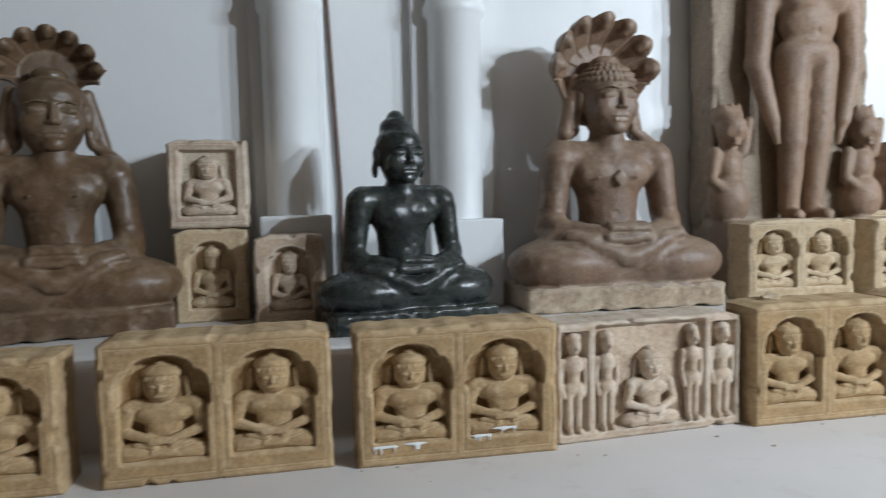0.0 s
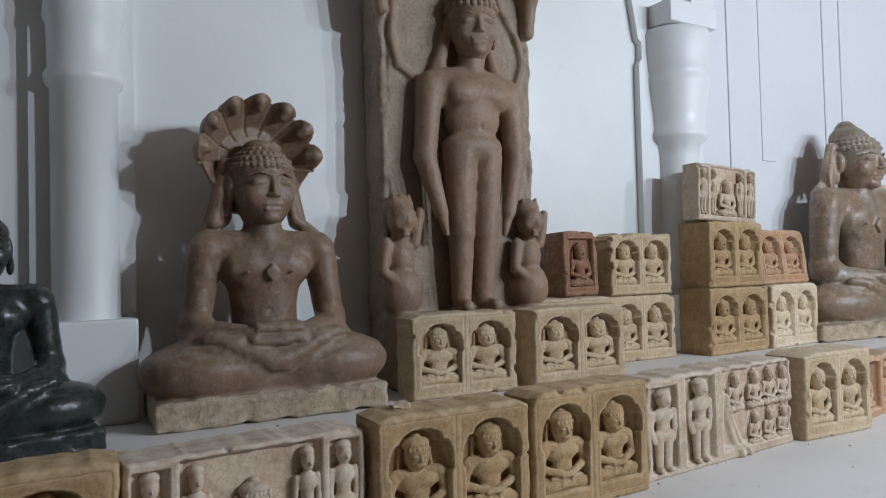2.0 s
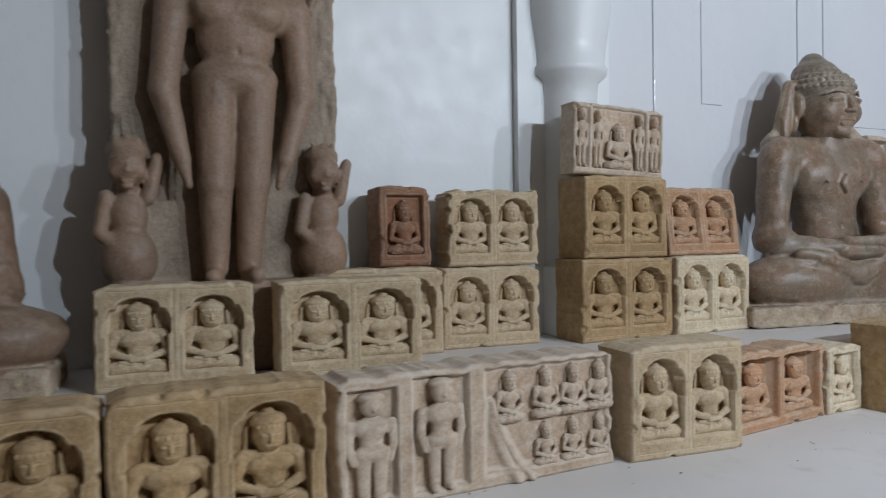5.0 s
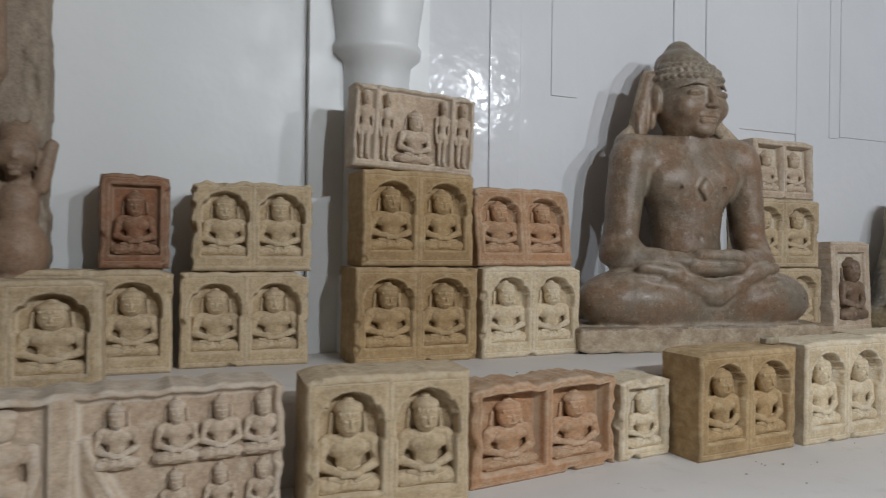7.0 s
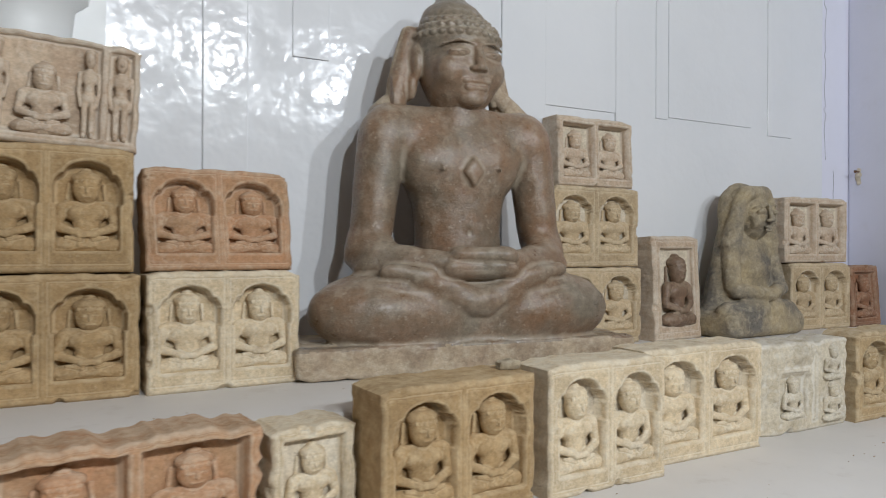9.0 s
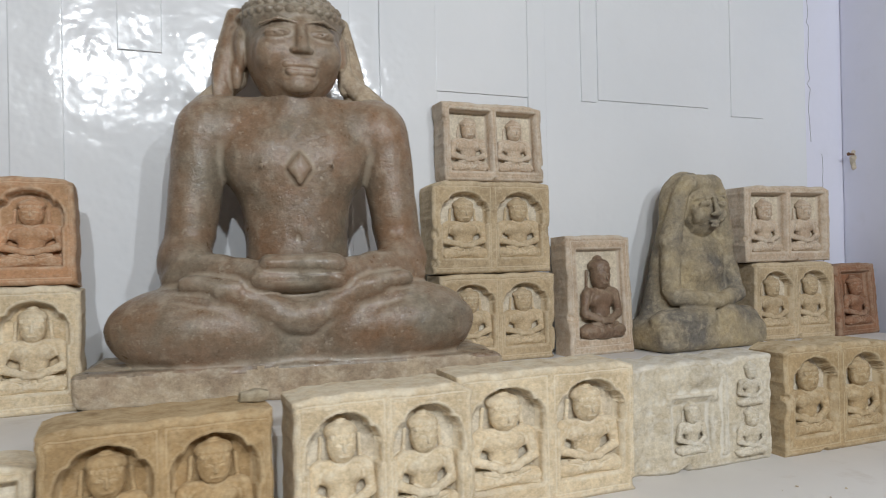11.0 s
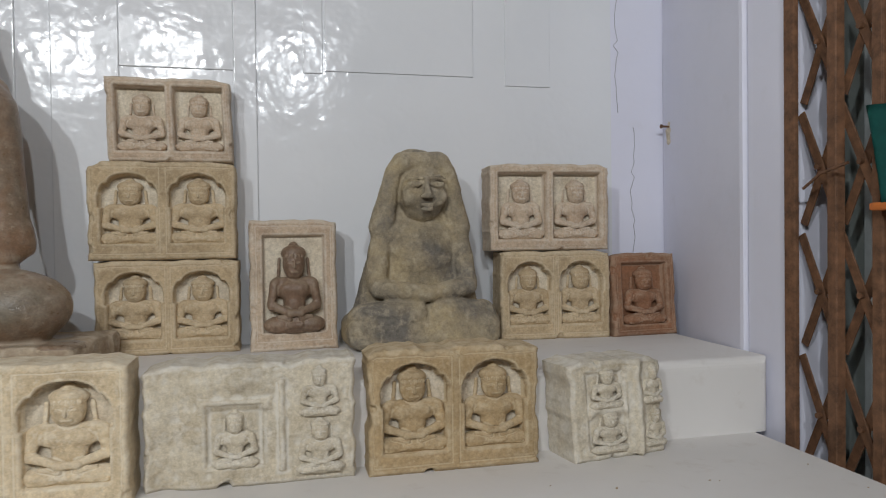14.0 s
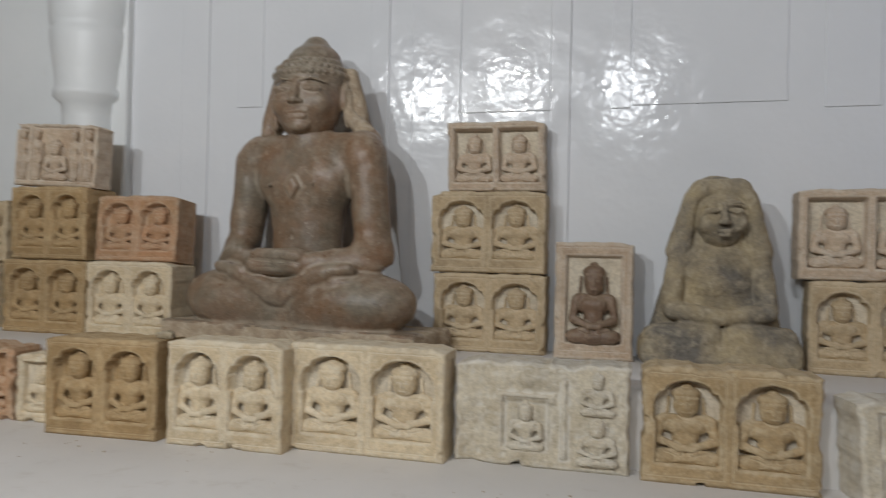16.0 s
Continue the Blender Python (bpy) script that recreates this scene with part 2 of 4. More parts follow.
class Clay:
    """A field of smoothly joined balls, limbs and blocks, from which carved figures are cut."""

    def __init__(self, lo, hi, step):
        self.lo, self.step = lo, step
        axes = [np.arange(a, b + step, step) for a, b in zip(lo, hi)]
        self.x, self.y, self.z = np.meshgrid(*axes, indexing="ij")
        self.f = np.full(self.x.shape, 1.0)

    def join(self, d, k=0.01):
        h = np.clip(0.5 + 0.5 * (self.f - d) / k, 0, 1)
        self.f = self.f + (d - self.f) * h - k * h * (1 - h)

    def cut(self, d, k=0.004):
        h = np.clip(0.5 - 0.5 * (self.f + d) / k, 0, 1)
        self.f = self.f + (-d - self.f) * h + k * h * (1 - h)

    def ball(self, c, r):
        p = [(a - b) / s for a, b, s in zip((self.x, self.y, self.z), c, r)]
        k0 = np.sqrt(p[0] ** 2 + p[1] ** 2 + p[2] ** 2) + 1e-6
        k1 = np.sqrt((p[0] / r[0]) ** 2 + (p[1] / r[1]) ** 2 + (p[2] / r[2]) ** 2) + 1e-6
        return k0 * (k0 - 1) / k1

    def limb(self, a, b, ra, rb=None, flat=1.0):
        rb = ra if rb is None else rb
        a, b = np.array(a, float), np.array(b, float)
        d = b - a
        px, py, pz = self.x - a[0], self.y - a[1], self.z - a[2]
        t = np.clip((px * d[0] + py * d[1] + pz * d[2]) / max(d @ d, 1e-9), 0, 1)
        return np.sqrt((px - t * d[0]) ** 2 + ((py - t * d[1]) / flat) ** 2 + (pz - t * d[2]) ** 2) - (ra + (rb - ra) * t)

    def block(self, c, half, r=0.005, turn=0.0):
        x, z = self.x - c[0], self.z - c[2]
        if turn:
            ca, sa = math.cos(turn), math.sin(turn)
            x, z = x * ca + z * sa, z * ca - x * sa
        q = [np.abs(a) - h + r for a, h in zip((x, self.y - c[1], z), half)]
        out = np.sqrt(sum(np.maximum(a, 0) ** 2 for a in q))
        return out + np.minimum(np.maximum(np.maximum(q[0], q[1]), q[2]), 0) - r

    def weather(self, size, scale):
        """Uneven chisel and wear marks."""
        near = np.abs(self.f) < 0.02
        x, y, z = self.x[near], self.y[near], self.z[near]
        self.f[near] += size * (lattice(x, y, z, scale) + 0.5 * lattice(x, y, z, scale * 2.3, 5.0))

    def mesh(self):
        f = self.f.copy()
        for axis in range(3):
            for end in (0, -1):
                side = [slice(None)] * 3
                side[axis] = end
                f[tuple(side)] = 0.1
        return nets(f, self.lo, self.step)


def both(c, make, k):
    for s in (-1, 1):
        c.join(make(s), k)


def face(c, o, s, eyes=1.0, smile=1.0, chin=True):
    """Nose, brows, eyes and lips round the point o on a head of scale s, looking along -y."""
    at = lambda x, y, z: (o[0] + x * s, o[1] + y * s, o[2] + z * s)
    c.join(c.limb(at(0, -0.056, 0.026), at(0, -0.069, -0.016), 0.0060 * s, 0.0085 * s), 0.007 * s)
    both(c, lambda q: c.ball(at(q * 0.009, -0.064, -0.019), (0.0070 * s, 0.0075 * s, 0.0050 * s)), 0.003 * s)
    for q in (-1, 1):
        c.cut(c.ball(at(q * 0.028, -0.071, 0.011), (0.021 * s, 0.014 * s, 0.0105 * s)), 0.007 * s)
        c.join(c.limb(at(q * 0.006, -0.060, 0.026), at(q * 0.030, -0.0575, 0.031), 0.0026 * s), 0.003 * s)
        c.join(c.limb(at(q * 0.030, -0.0575, 0.031), at(q * 0.052, -0.043, 0.024), 0.0026 * s), 0.003 * s)
        c.join(c.ball(at(q * 0.028, -0.0535, 0.010), (0.019 * s, 0.0085 * s * eyes, 0.0072 * s)), 0.002 * s)
        c.cut(c.limb(at(q * 0.012, -0.064, 0.0085), at(q * 0.045, -0.054, 0.0095), 0.0017 * s), 0.001 * s)
        c.join(c.ball(at(q * 0.037, -0.040, -0.018), (0.020 * s, 0.016 * s, 0.022 * s)), 0.016 * s)
    c.join(c.limb(at(-0.020 * smile, -0.056, -0.0395), at(0.020 * smile, -0.056, -0.0395), 0.0040 * s), 0.003 * s)
    c.join(c.limb(at(-0.016 * smile, -0.055, -0.0500), at(0.016 * smile, -0.055, -0.0500), 0.0046 * s), 0.003 * s)
    c.cut(c.limb(at(-0.024 * smile, -0.064, -0.0448), at(0.024 * smile, -0.064, -0.0448), 0.0019 * s), 0.0015 * s)
    if chin:
        c.join(c.ball(at(0, -0.046, -0.068), (0.020 * s, 0.013 * s, 0.013 * s)), 0.012 * s)


def curls(c, centre, r, size, rows=5):
    """Rows of small snail curls over the cap of hair."""
    for i in range(rows):
        tilt = 0.12 + 0.30 * i
        ring = max(3, int(2 * math.pi * math.cos(tilt) * r[0] / (size * 1.9)))
        for j in range(ring):
            a = 2 * math.pi * (j + 0.5 * (i % 2)) / ring
            if math.sin(a) > 0.55:
                continue
            p = (centre[0] + r[0] * math.cos(tilt) * math.cos(a), centre[1] + r[1] * math.cos(tilt) * math.sin(a), centre[2] + r[2] * math.sin(tilt))
            near = tuple(slice(max(0, int((v - lo - 3 * size) / c.step)), max(1, int((v - lo + 3 * size) / c.step) + 2)) for v, lo in zip(p, c.lo))
            d = np.sqrt((c.x[near] - p[0]) ** 2 + (c.y[near] - p[1]) ** 2 + (c.z[near] - p[2]) ** 2) - size
            c.f[near] = np.minimum(c.f[near], d)


def seated(name, mat, place, yaw, scale, label, hood=None, strands=True, pointed=False, plinth=(0.235, 0.115, 0.06), step=0.0050, gem=True, lean=0.0, rise=0.0, big=(1, 1, 1), curly=True, tall=1.0, shallow=1.0, pale=None, pale_hair=False, spread=1.0, slim=1.0, head_turn=0.0):
    """A cross-legged stone figure with its palms in its lap; z runs up from the plinth's foot."""
    c = Clay((-0.30, -0.20, -0.01), (0.30, 0.16, 0.50), step)
    px, py, pz = plinth
    c.join(c.block((0, -0.005, pz / 2 + 0.002), (px, py, pz / 2), 0.008), 0.004)
    c.f = c.f + (0.003 * lattice(c.x, c.y, c.z, 24) + 0.003 * lattice(c.x, c.y, c.z, 60)) * (c.z < pz)
    # folded legs: two broad cushions, shins that meet at the middle, soles laid on the thighs
    both(c, lambda s: c.ball((s * 0.130, -0.036, pz + 0.054), (0.128, 0.104, 0.070)), 0.010)
    both(c, lambda s: c.limb((s * 0.060, -0.070, pz + 0.052), (s * 0.190, -0.050, pz + 0.050), 0.058, 0.054), 0.016)
    c.join(c.block((0, -0.020, pz + 0.055), (0.15, 0.095, 0.058), 0.03), 0.02)
    for s in (-1, 1):
        bend = [(s * 0.165, -0.112, pz + 0.106), (s * 0.110, -0.136, pz + 0.090), (s * 0.062, -0.140, pz + 0.062), (s * 0.030, -0.138, pz + 0.004)]
        for p, q in zip(bend, bend[1:]):
            c.cut(c.limb(p, q, 0.0075), 0.006)
    both(c, lambda s: c.limb((s * 0.010, -0.112, pz + 0.070), (s * 0.100, -0.104, pz + 0.112), 0.026, 0.020, 1.1), 0.008)
    both(c, lambda s: c.limb((s * 0.085, -0.106, pz + 0.112), (s * 0.150, -0.092, pz + 0.126), 0.018, 0.013, 1.2), 0.004)
    # trunk, narrow at the waist
    c.join(c.ball((0, 0.012, 0.205), (0.083, 0.062, 0.090)), 0.015)
    c.join(c.ball((0, 0.012, 0.275), (0.092, 0.062, 0.090)), 0.02)
    c.join(c.ball((0, 0.012, 0.338), (0.126, 0.064, 0.070)), 0.025)
    both(c, lambda s: c.ball((s * 0.056, -0.016, 0.334), (0.056, 0.034, 0.036)), 0.026)
    both(c, lambda s: c.limb((s * 0.035, 0.018, 0.382), (s * 0.140, 0.014, 0.374), 0.038, 0.046), 0.02)
    # arms stand clear of the waist
    both(c, lambda s: c.limb((s * 0.156, 0.012, 0.366), (s * 0.178, 0.008, 0.225), 0.046, 0.040), 0.010)
    both(c, lambda s: c.limb((s * 0.178, 0.004, 0.218), (s * 0.160, -0.030, 0.194), 0.040, 0.035), 0.008)
    both(c, lambda s: c.limb((s * 0.160, -0.032, 0.190), (s * 0.055, -0.100, 0.182), 0.034, 0.024), 0.006)
    # palms and fingers
    c.join(c.limb((-0.052, -0.106, 0.178), (0.050, -0.108, 0.176), 0.018, 0.016, 1.5), 0.003)
    c.join(c.limb((-0.046, -0.104, 0.200), (0.052, -0.102, 0.198), 0.015, 0.018, 1.6), 0.002)
    for i in range(3):
        c.cut(c.limb((-0.045, -0.132, 0.180 + 0.0085 * i), (0.045, -0.132, 0.180 + 0.0085 * i), 0.0022), 0.0015)
    c.cut(c.ball((0, -0.054, 0.236), (0.005, 0.008, 0.004)), 0.003)
    both(c, lambda s: c.ball((s * 0.058, -0.060, 0.324), (0.006, 0.004, 0.006)), 0.004)
    if gem:
        c.join(c.block((0.004, -0.056, 0.322), (0.015, 0.010, 0.015), 0.002, math.pi / 4), 0.002)
    c.join(c.limb((0, 0.018, 0.38), (0, 0.012, 0.455), 0.054, 0.048), 0.015)
    c.cut(c.limb((-0.05, -0.050, 0.412), (0.05, -0.050, 0.412), 0.004), 0.004)
    if strands:
        both(c, lambda s: c.limb((s * 0.084, 0.030, 0.50), (s * 0.094, 0.034, 0.445), 0.013, 0.013), 0.006)
        both(c, lambda s: c.limb((s * 0.094, 0.034, 0.450), (s * 0.158, 0.036, 0.402), 0.015, 0.020), 0.006)
    c.weather(0.0016, 38)
    verts, faces = c.mesh()
    low = verts[:, 2] < 0.22
    verts[:, 1] = np.where(low, verts[:, 1] * (1 - (1 - shallow) * np.clip((0.22 - verts[:, 2]) / 0.08, 0, 1)), verts[:, 1])
    verts[:, 0] *= 1 + (spread - 1) * np.clip((0.24 - verts[:, 2]) / 0.06, 0, 1)
    verts[:, 0] *= 1 + (slim - 1) * np.clip((verts[:, 2] - 0.150) / 0.05, 0, 1)
    verts[:, 2] = np.where(low, verts[:, 2], 0.22 + (verts[:, 2] - 0.22) * tall)
    # head, cut on a finer grid
    h = Clay((-0.17 if hood else -0.11, -0.10, 0.40), (0.17 if hood else 0.11, 0.14, 0.76 if hood else 0.69), step * 0.60)
    h.join(h.limb((0, 0.014, 0.405), (0, 0.008, 0.46), 0.038, 0.040), 0.01)
    h.join(h.ball((0, 0.008, 0.512), (0.066, 0.066, 0.078)), 0.02)
    h.join(h.ball((0, -0.004, 0.474), (0.056, 0.052, 0.050)), 0.02)
    h.join(h.ball((0, 0.014, 0.549), (0.071, 0.068, 0.052)), 0.003)
    both(h, lambda s: h.ball((s * 0.071, 0.020, 0.508), (0.010, 0.020, 0.036)), 0.005)
    both(h, lambda s: h.ball((s * 0.076, 0.022, 0.468), (0.009, 0.012, 0.026)), 0.005)
    face(h, (0, 0.002, 0.507), 1.0)
    if curly:
        curls(h, (0, 0.014, 0.549), (0.070, 0.067, 0.051), 0.0070)
    if pointed:
        h.join(h.ball((0, 0.030, 0.600), (0.050, 0.048, 0.036)), 0.02)
        h.join(h.ball((0, 0.036, 0.632), (0.024, 0.026, 0.024)), 0.015)
    else:
        h.join(h.ball((0, 0.02, 0.603), (0.036, 0.036, 0.020)), 0.006)
    if strands:
        both(h, lambda s: h.limb((s * 0.074, 0.034, 0.565), (s * 0.100, 0.036, 0.435), 0.014, 0.020), 0.006)
    if hood:
        # shell of serpent hoods that curls forward over the head
        zc, rim, curl, neck = hood
        r = np.hypot(h.x, h.z - zc)
        a = np.arctan2(h.x, h.z - zc)
        gap = 0.480
        rib = np.abs(np.cos((a / gap) * math.pi))
        y0 = 0.068 - curl * np.maximum(r - rim * 0.55, 0)
        reach = r - rim * (0.935 + 0.065 * np.sqrt(rib))
        taper = np.maximum(np.maximum(np.abs(h.x) - (rim * 0.96 - neck * (zc - h.z)), h.z - zc - 0.01), 0.45 - h.z)
        plan = np.minimum(np.maximum(reach, zc - 0.02 - h.z), taper)
        thick = 0.010 + 0.011 * np.clip((r / rim - 0.76) / 0.12, 0, 1) * rib * (h.z > zc - 0.02)
        fan = np.maximum(plan, np.abs(h.y - y0) - thick) * 0.8
        fan = fan + 0.0045 * np.exp(-((rib / 0.18) ** 2)) * (h.y < y0) * (r > 0.06)
        h.join(fan, 0.004)
        for i in range(-3, 4):
            t = i * gap
            h.join(h.limb((math.sin(t) * rim * 0.82, 0.052 - curl * rim * 0.34, zc + math.cos(t) * rim * 0.82), (math.sin(t) * rim * 0.91, 0.050 - curl * rim * 0.40, zc + math.cos(t) * rim * 0.91), rim * 0.075, rim * 0.085), 0.016)
        both(h, lambda s: h.limb((s * 0.082, 0.050, 0.53), (s * 0.094, 0.040, 0.44), 0.015, 0.015), 0.008)
    h.weather(0.0006, 60)
    hv, hf = h.mesh()
    hv = hv @ np.array(Matrix.Rotation(radians(head_turn), 3, "Z")).T
    hv = (hv - np.array((0, 0, 0.44))) * np.array(big) + np.array((0, 0, 0.44 + rise))
    verts = np.concatenate([verts, hv]) * scale
    faces = np.concatenate([faces, hf + len(verts) - len(hv)])
    ob = link(name, verts, faces, mat, smooth=True)
    if pale:
        # the rough foot of the stone is left pale
        ob.data.materials.append(pale)
        mids = verts[faces].mean(1) / scale
        foot = mids[:, 2] < pz * 1.02 + 0.010 * lattice(mids[:, 0], mids[:, 1], mids[:, 2], 30)
        if pale_hair:
            foot |= (np.abs(mids[:, 0]) > 0.076) & (np.abs(mids[:, 0]) < 0.15) & (mids[:, 1] > 0.016) & (mids[:, 2] > 0.42)
        ob.data.polygons.foreach_set("material_index", foot.astype(int))
    ob.matrix_world = pose(*place, 0, 0, yaw) @ pose(0, 0, 0, lean)
    return tagged(ob, label, "statue")


def relief_seated(name, head=1.0, wide=1.0, step=0.0017):
    """A small cross-legged figure in relief, 0.15 high; y = 0 is the floor of its niche."""
    c = Clay((-0.074, -0.048, -0.004), (0.074, 0.004, 0.158), step)
    for s in (-1, 1):
        c.join(c.ball((s * 0.034, -0.014, 0.0130), (0.034, 0.020, 0.0145)), 0.003)
        c.join(c.limb((s * 0.050, -0.026, 0.0060), (-s * 0.014, -0.031, 0.0135), 0.0050, 0.0045), 0.0015)
        c.join(c.limb((s * 0.012, -0.030, 0.0225), (s * 0.036, -0.026, 0.0260), 0.0052, 0.0040), 0.0012)
        c.join(c.limb((s * 0.041 * wide, -0.013, 0.0790), (s * 0.048 * wide, -0.014, 0.0480), 0.0108, 0.0092), 0.003)
        c.join(c.limb((s * 0.048 * wide, -0.016, 0.0450), (s * 0.012, -0.032, 0.0330), 0.0088, 0.0060), 0.002)
        c.join(c.limb((s * 0.0270 * head, -0.005, 0.122), (s * 0.0300 * head, -0.004, 0.088), 0.0036), 0.001)
        c.join(c.ball((s * 0.0150, -0.0225, 0.0730), (0.0150, 0.0080, 0.0090)), 0.008)
    c.join(c.ball((0, -0.012, 0.0150), (0.040, 0.020, 0.0200)), 0.003)
    c.join(c.ball((0, -0.011, 0.0700), (0.037 * wide, 0.0200, 0.0190)), 0.005)
    c.join(c.ball((0, -0.010, 0.0480), (0.0250, 0.0180, 0.0260)), 0.006)
    c.join(c.limb((-0.036 * wide, -0.011, 0.0830), (0.036 * wide, -0.011, 0.0830), 0.0098), 0.004)
    c.join(c.limb((-0.014, -0.033, 0.0320), (0.014, -0.033, 0.0320), 0.0062), 0.0015)
    c.cut(c.limb((-0.020, -0.041, 0.0325), (0.020, -0.041, 0.0325), 0.0016), 0.001)
    c.cut(c.limb((-0.060, -0.034, 0.0170), (0.0, -0.040, 0.0190), 0.0014), 0.001)
    c.join(c.limb((0, -0.009, 0.0820), (0, -0.011, 0.0960), 0.0130), 0.002)
    z = 0.1155
    c.join(c.ball((0, -0.016, z), (0.0215 * head, 0.0215, 0.0275)), 0.001)
    c.join(c.ball((0, -0.018, z - 0.010), (0.0185 * head, 0.0180, 0.0165)), 0.003)
    c.join(c.ball((0, -0.011, z + 0.0165), (0.0240 * head, 0.0240, 0.0140)), 0.0005)
    c.join(c.ball((0, -0.008, z + 0.0300), (0.0105, 0.0120, 0.0065)), 0.002)
    c.join(c.limb((0, -0.0365, z + 0.004), (0, -0.0400, z - 0.0075), 0.0015, 0.0027), 0.0015)
    for s in (-1, 1):
        c.cut(c.ball((s * 0.0095, -0.0390, z + 0.0005), (0.0075, 0.0050, 0.0030)), 0.001)
        c.join(c.ball((s * 0.0095, -0.0330, z - 0.0005), (0.0062, 0.0040, 0.0018)), 0.0005)
        for i in range(3):
            c.join(c.ball((s * (0.0038 + 0.0072 * i), -0.0345 + 0.0030 * i, z + 0.0110), (0.0036, 0.0030, 0.0034)), 0.0008)
    c.join(c.limb((-0.0062, -0.0340, z - 0.0150), (0.0062, -0.0340, z - 0.0150), 0.0026), 0.001)
    c.cut(c.limb((-0.0085, -0.0372, z - 0.0150), (0.0085, -0.0372, z - 0.0150), 0.0010), 0.0005)
    c.weather(0.0005, 160)
    return fronted(c.mesh())


def fronted(shape):
    """Leave out the faces that lie buried in the slab."""
    v, f = shape
    return v, f[(v[f][:, :, 1] < 0.0015).any(1)]


def relief_standing(step=0.0019):
    """A small upright figure in relief, 0.15 high."""
    c = Clay((-0.036, -0.034, -0.004), (0.036, 0.004, 0.158), step)
    for s in (-1, 1):
        c.join(c.limb((s * 0.009, -0.010, 0.068), (s * 0.008, -0.010, 0.006), 0.0085, 0.0060), 0.0015)
        c.join(c.limb((s * 0.021, -0.009, 0.108), (s * 0.0235, -0.009, 0.080), 0.0058, 0.0050), 0.002)
        c.join(c.limb((s * 0.0235, -0.009, 0.080), (s * 0.0185, -0.012, 0.056), 0.0050, 0.0040), 0.002)
        c.join(c.limb((s * 0.0085, -0.012, 0.005), (s * 0.0095, -0.019, 0.004), 0.0050), 0.002)
    c.join(c.ball((0, -0.010, 0.103), (0.019, 0.013, 0.015)), 0.004)
    c.join(c.ball((0, -0.009, 0.084), (0.0120, 0.011, 0.018)), 0.005)
    c.join(c.ball((0, -0.009, 0.068), (0.0165, 0.012, 0.011)), 0.004)
    c.join(c.limb((0, -0.009, 0.110), (0, -0.010, 0.122), 0.0060), 0.002)
    c.join(c.ball((0, -0.013, 0.133), (0.0120, 0.014, 0.0155)), 0.002)
    c.join(c.ball((0, -0.009, 0.143), (0.0135, 0.014, 0.0085)), 0.001)
    c.join(c.limb((0, -0.026, 0.134), (0, -0.0285, 0.128), 0.0012, 0.0020), 0.001)
    return fronted(c.mesh())


SHAPES = {"a": relief_seated("a", 1.12, 1.10), "b": relief_seated("b", 1.16, 1.06), "c": relief_seated("c", 1.08, 1.14), "s": relief_standing()}
FIGURES = {}


def figure(kind, mat, parent, x, y, z, height, width=None):
    key = (kind, mat.name)
    if key not in FIGURES:
        data = bpy.data.meshes.new("relief_figure")
        v, f = SHAPES[kind]
        data.from_pydata(v.tolist(), [], f.tolist())
        data.materials.append(mat)
        data.shade_smooth()
        FIGURES[key] = data
    ob = new("standing_figure" if kind == "s" else "seated_figure", FIGURES[key])
    ob.parent = parent
    s = height / 0.15
    ob.matrix_local = Matrix.Translation((x, y, z)) @ Matrix.Diagonal(((width or s), s * 0.85, s, 1))
    return ob


def step01(x, a, b):
    t = np.clip((x - a) / (b - a), 0, 1)
    return t * t * (3 - 2 * t)


def arch(u, v, cx, half, foot, top, cusp=0.35):
    """1 inside a niche with a cusped arch, 0 outside, with steep sides."""
    x = np.abs(u - cx) / half
    rise = (top - foot) * 0.36
    crown = top - rise * (1 - np.sqrt(1 - np.clip(x, 0, 1) ** 2 * 0.98)) - 0.007 * np.exp(-((x - 0.70) / 0.07) ** 2)
    jamb = half * (1 - 0.09 * (v < foot + (top - foot) * 0.52)) - np.abs(u - cx)
    d = np.minimum(np.minimum(crown - v, v - foot), jamb)
    return step01(d, -0.0012, 0.0030)


def rect(u, v, x0, x1, z0, z1, soft=0.0035):
    d = np.minimum(np.minimum(u - x0, x1 - u), np.minimum(v - z0, z1 - v))
    return step01(d, -0.001, soft)


def groove(u, v, x0, x1, z0, z1, w=0.0022):
    d = np.abs(np.minimum(np.minimum(u - x0, x1 - u), np.minimum(v - z0, z1 - v)))
    return 1 - step01(d, w * 0.4, w)


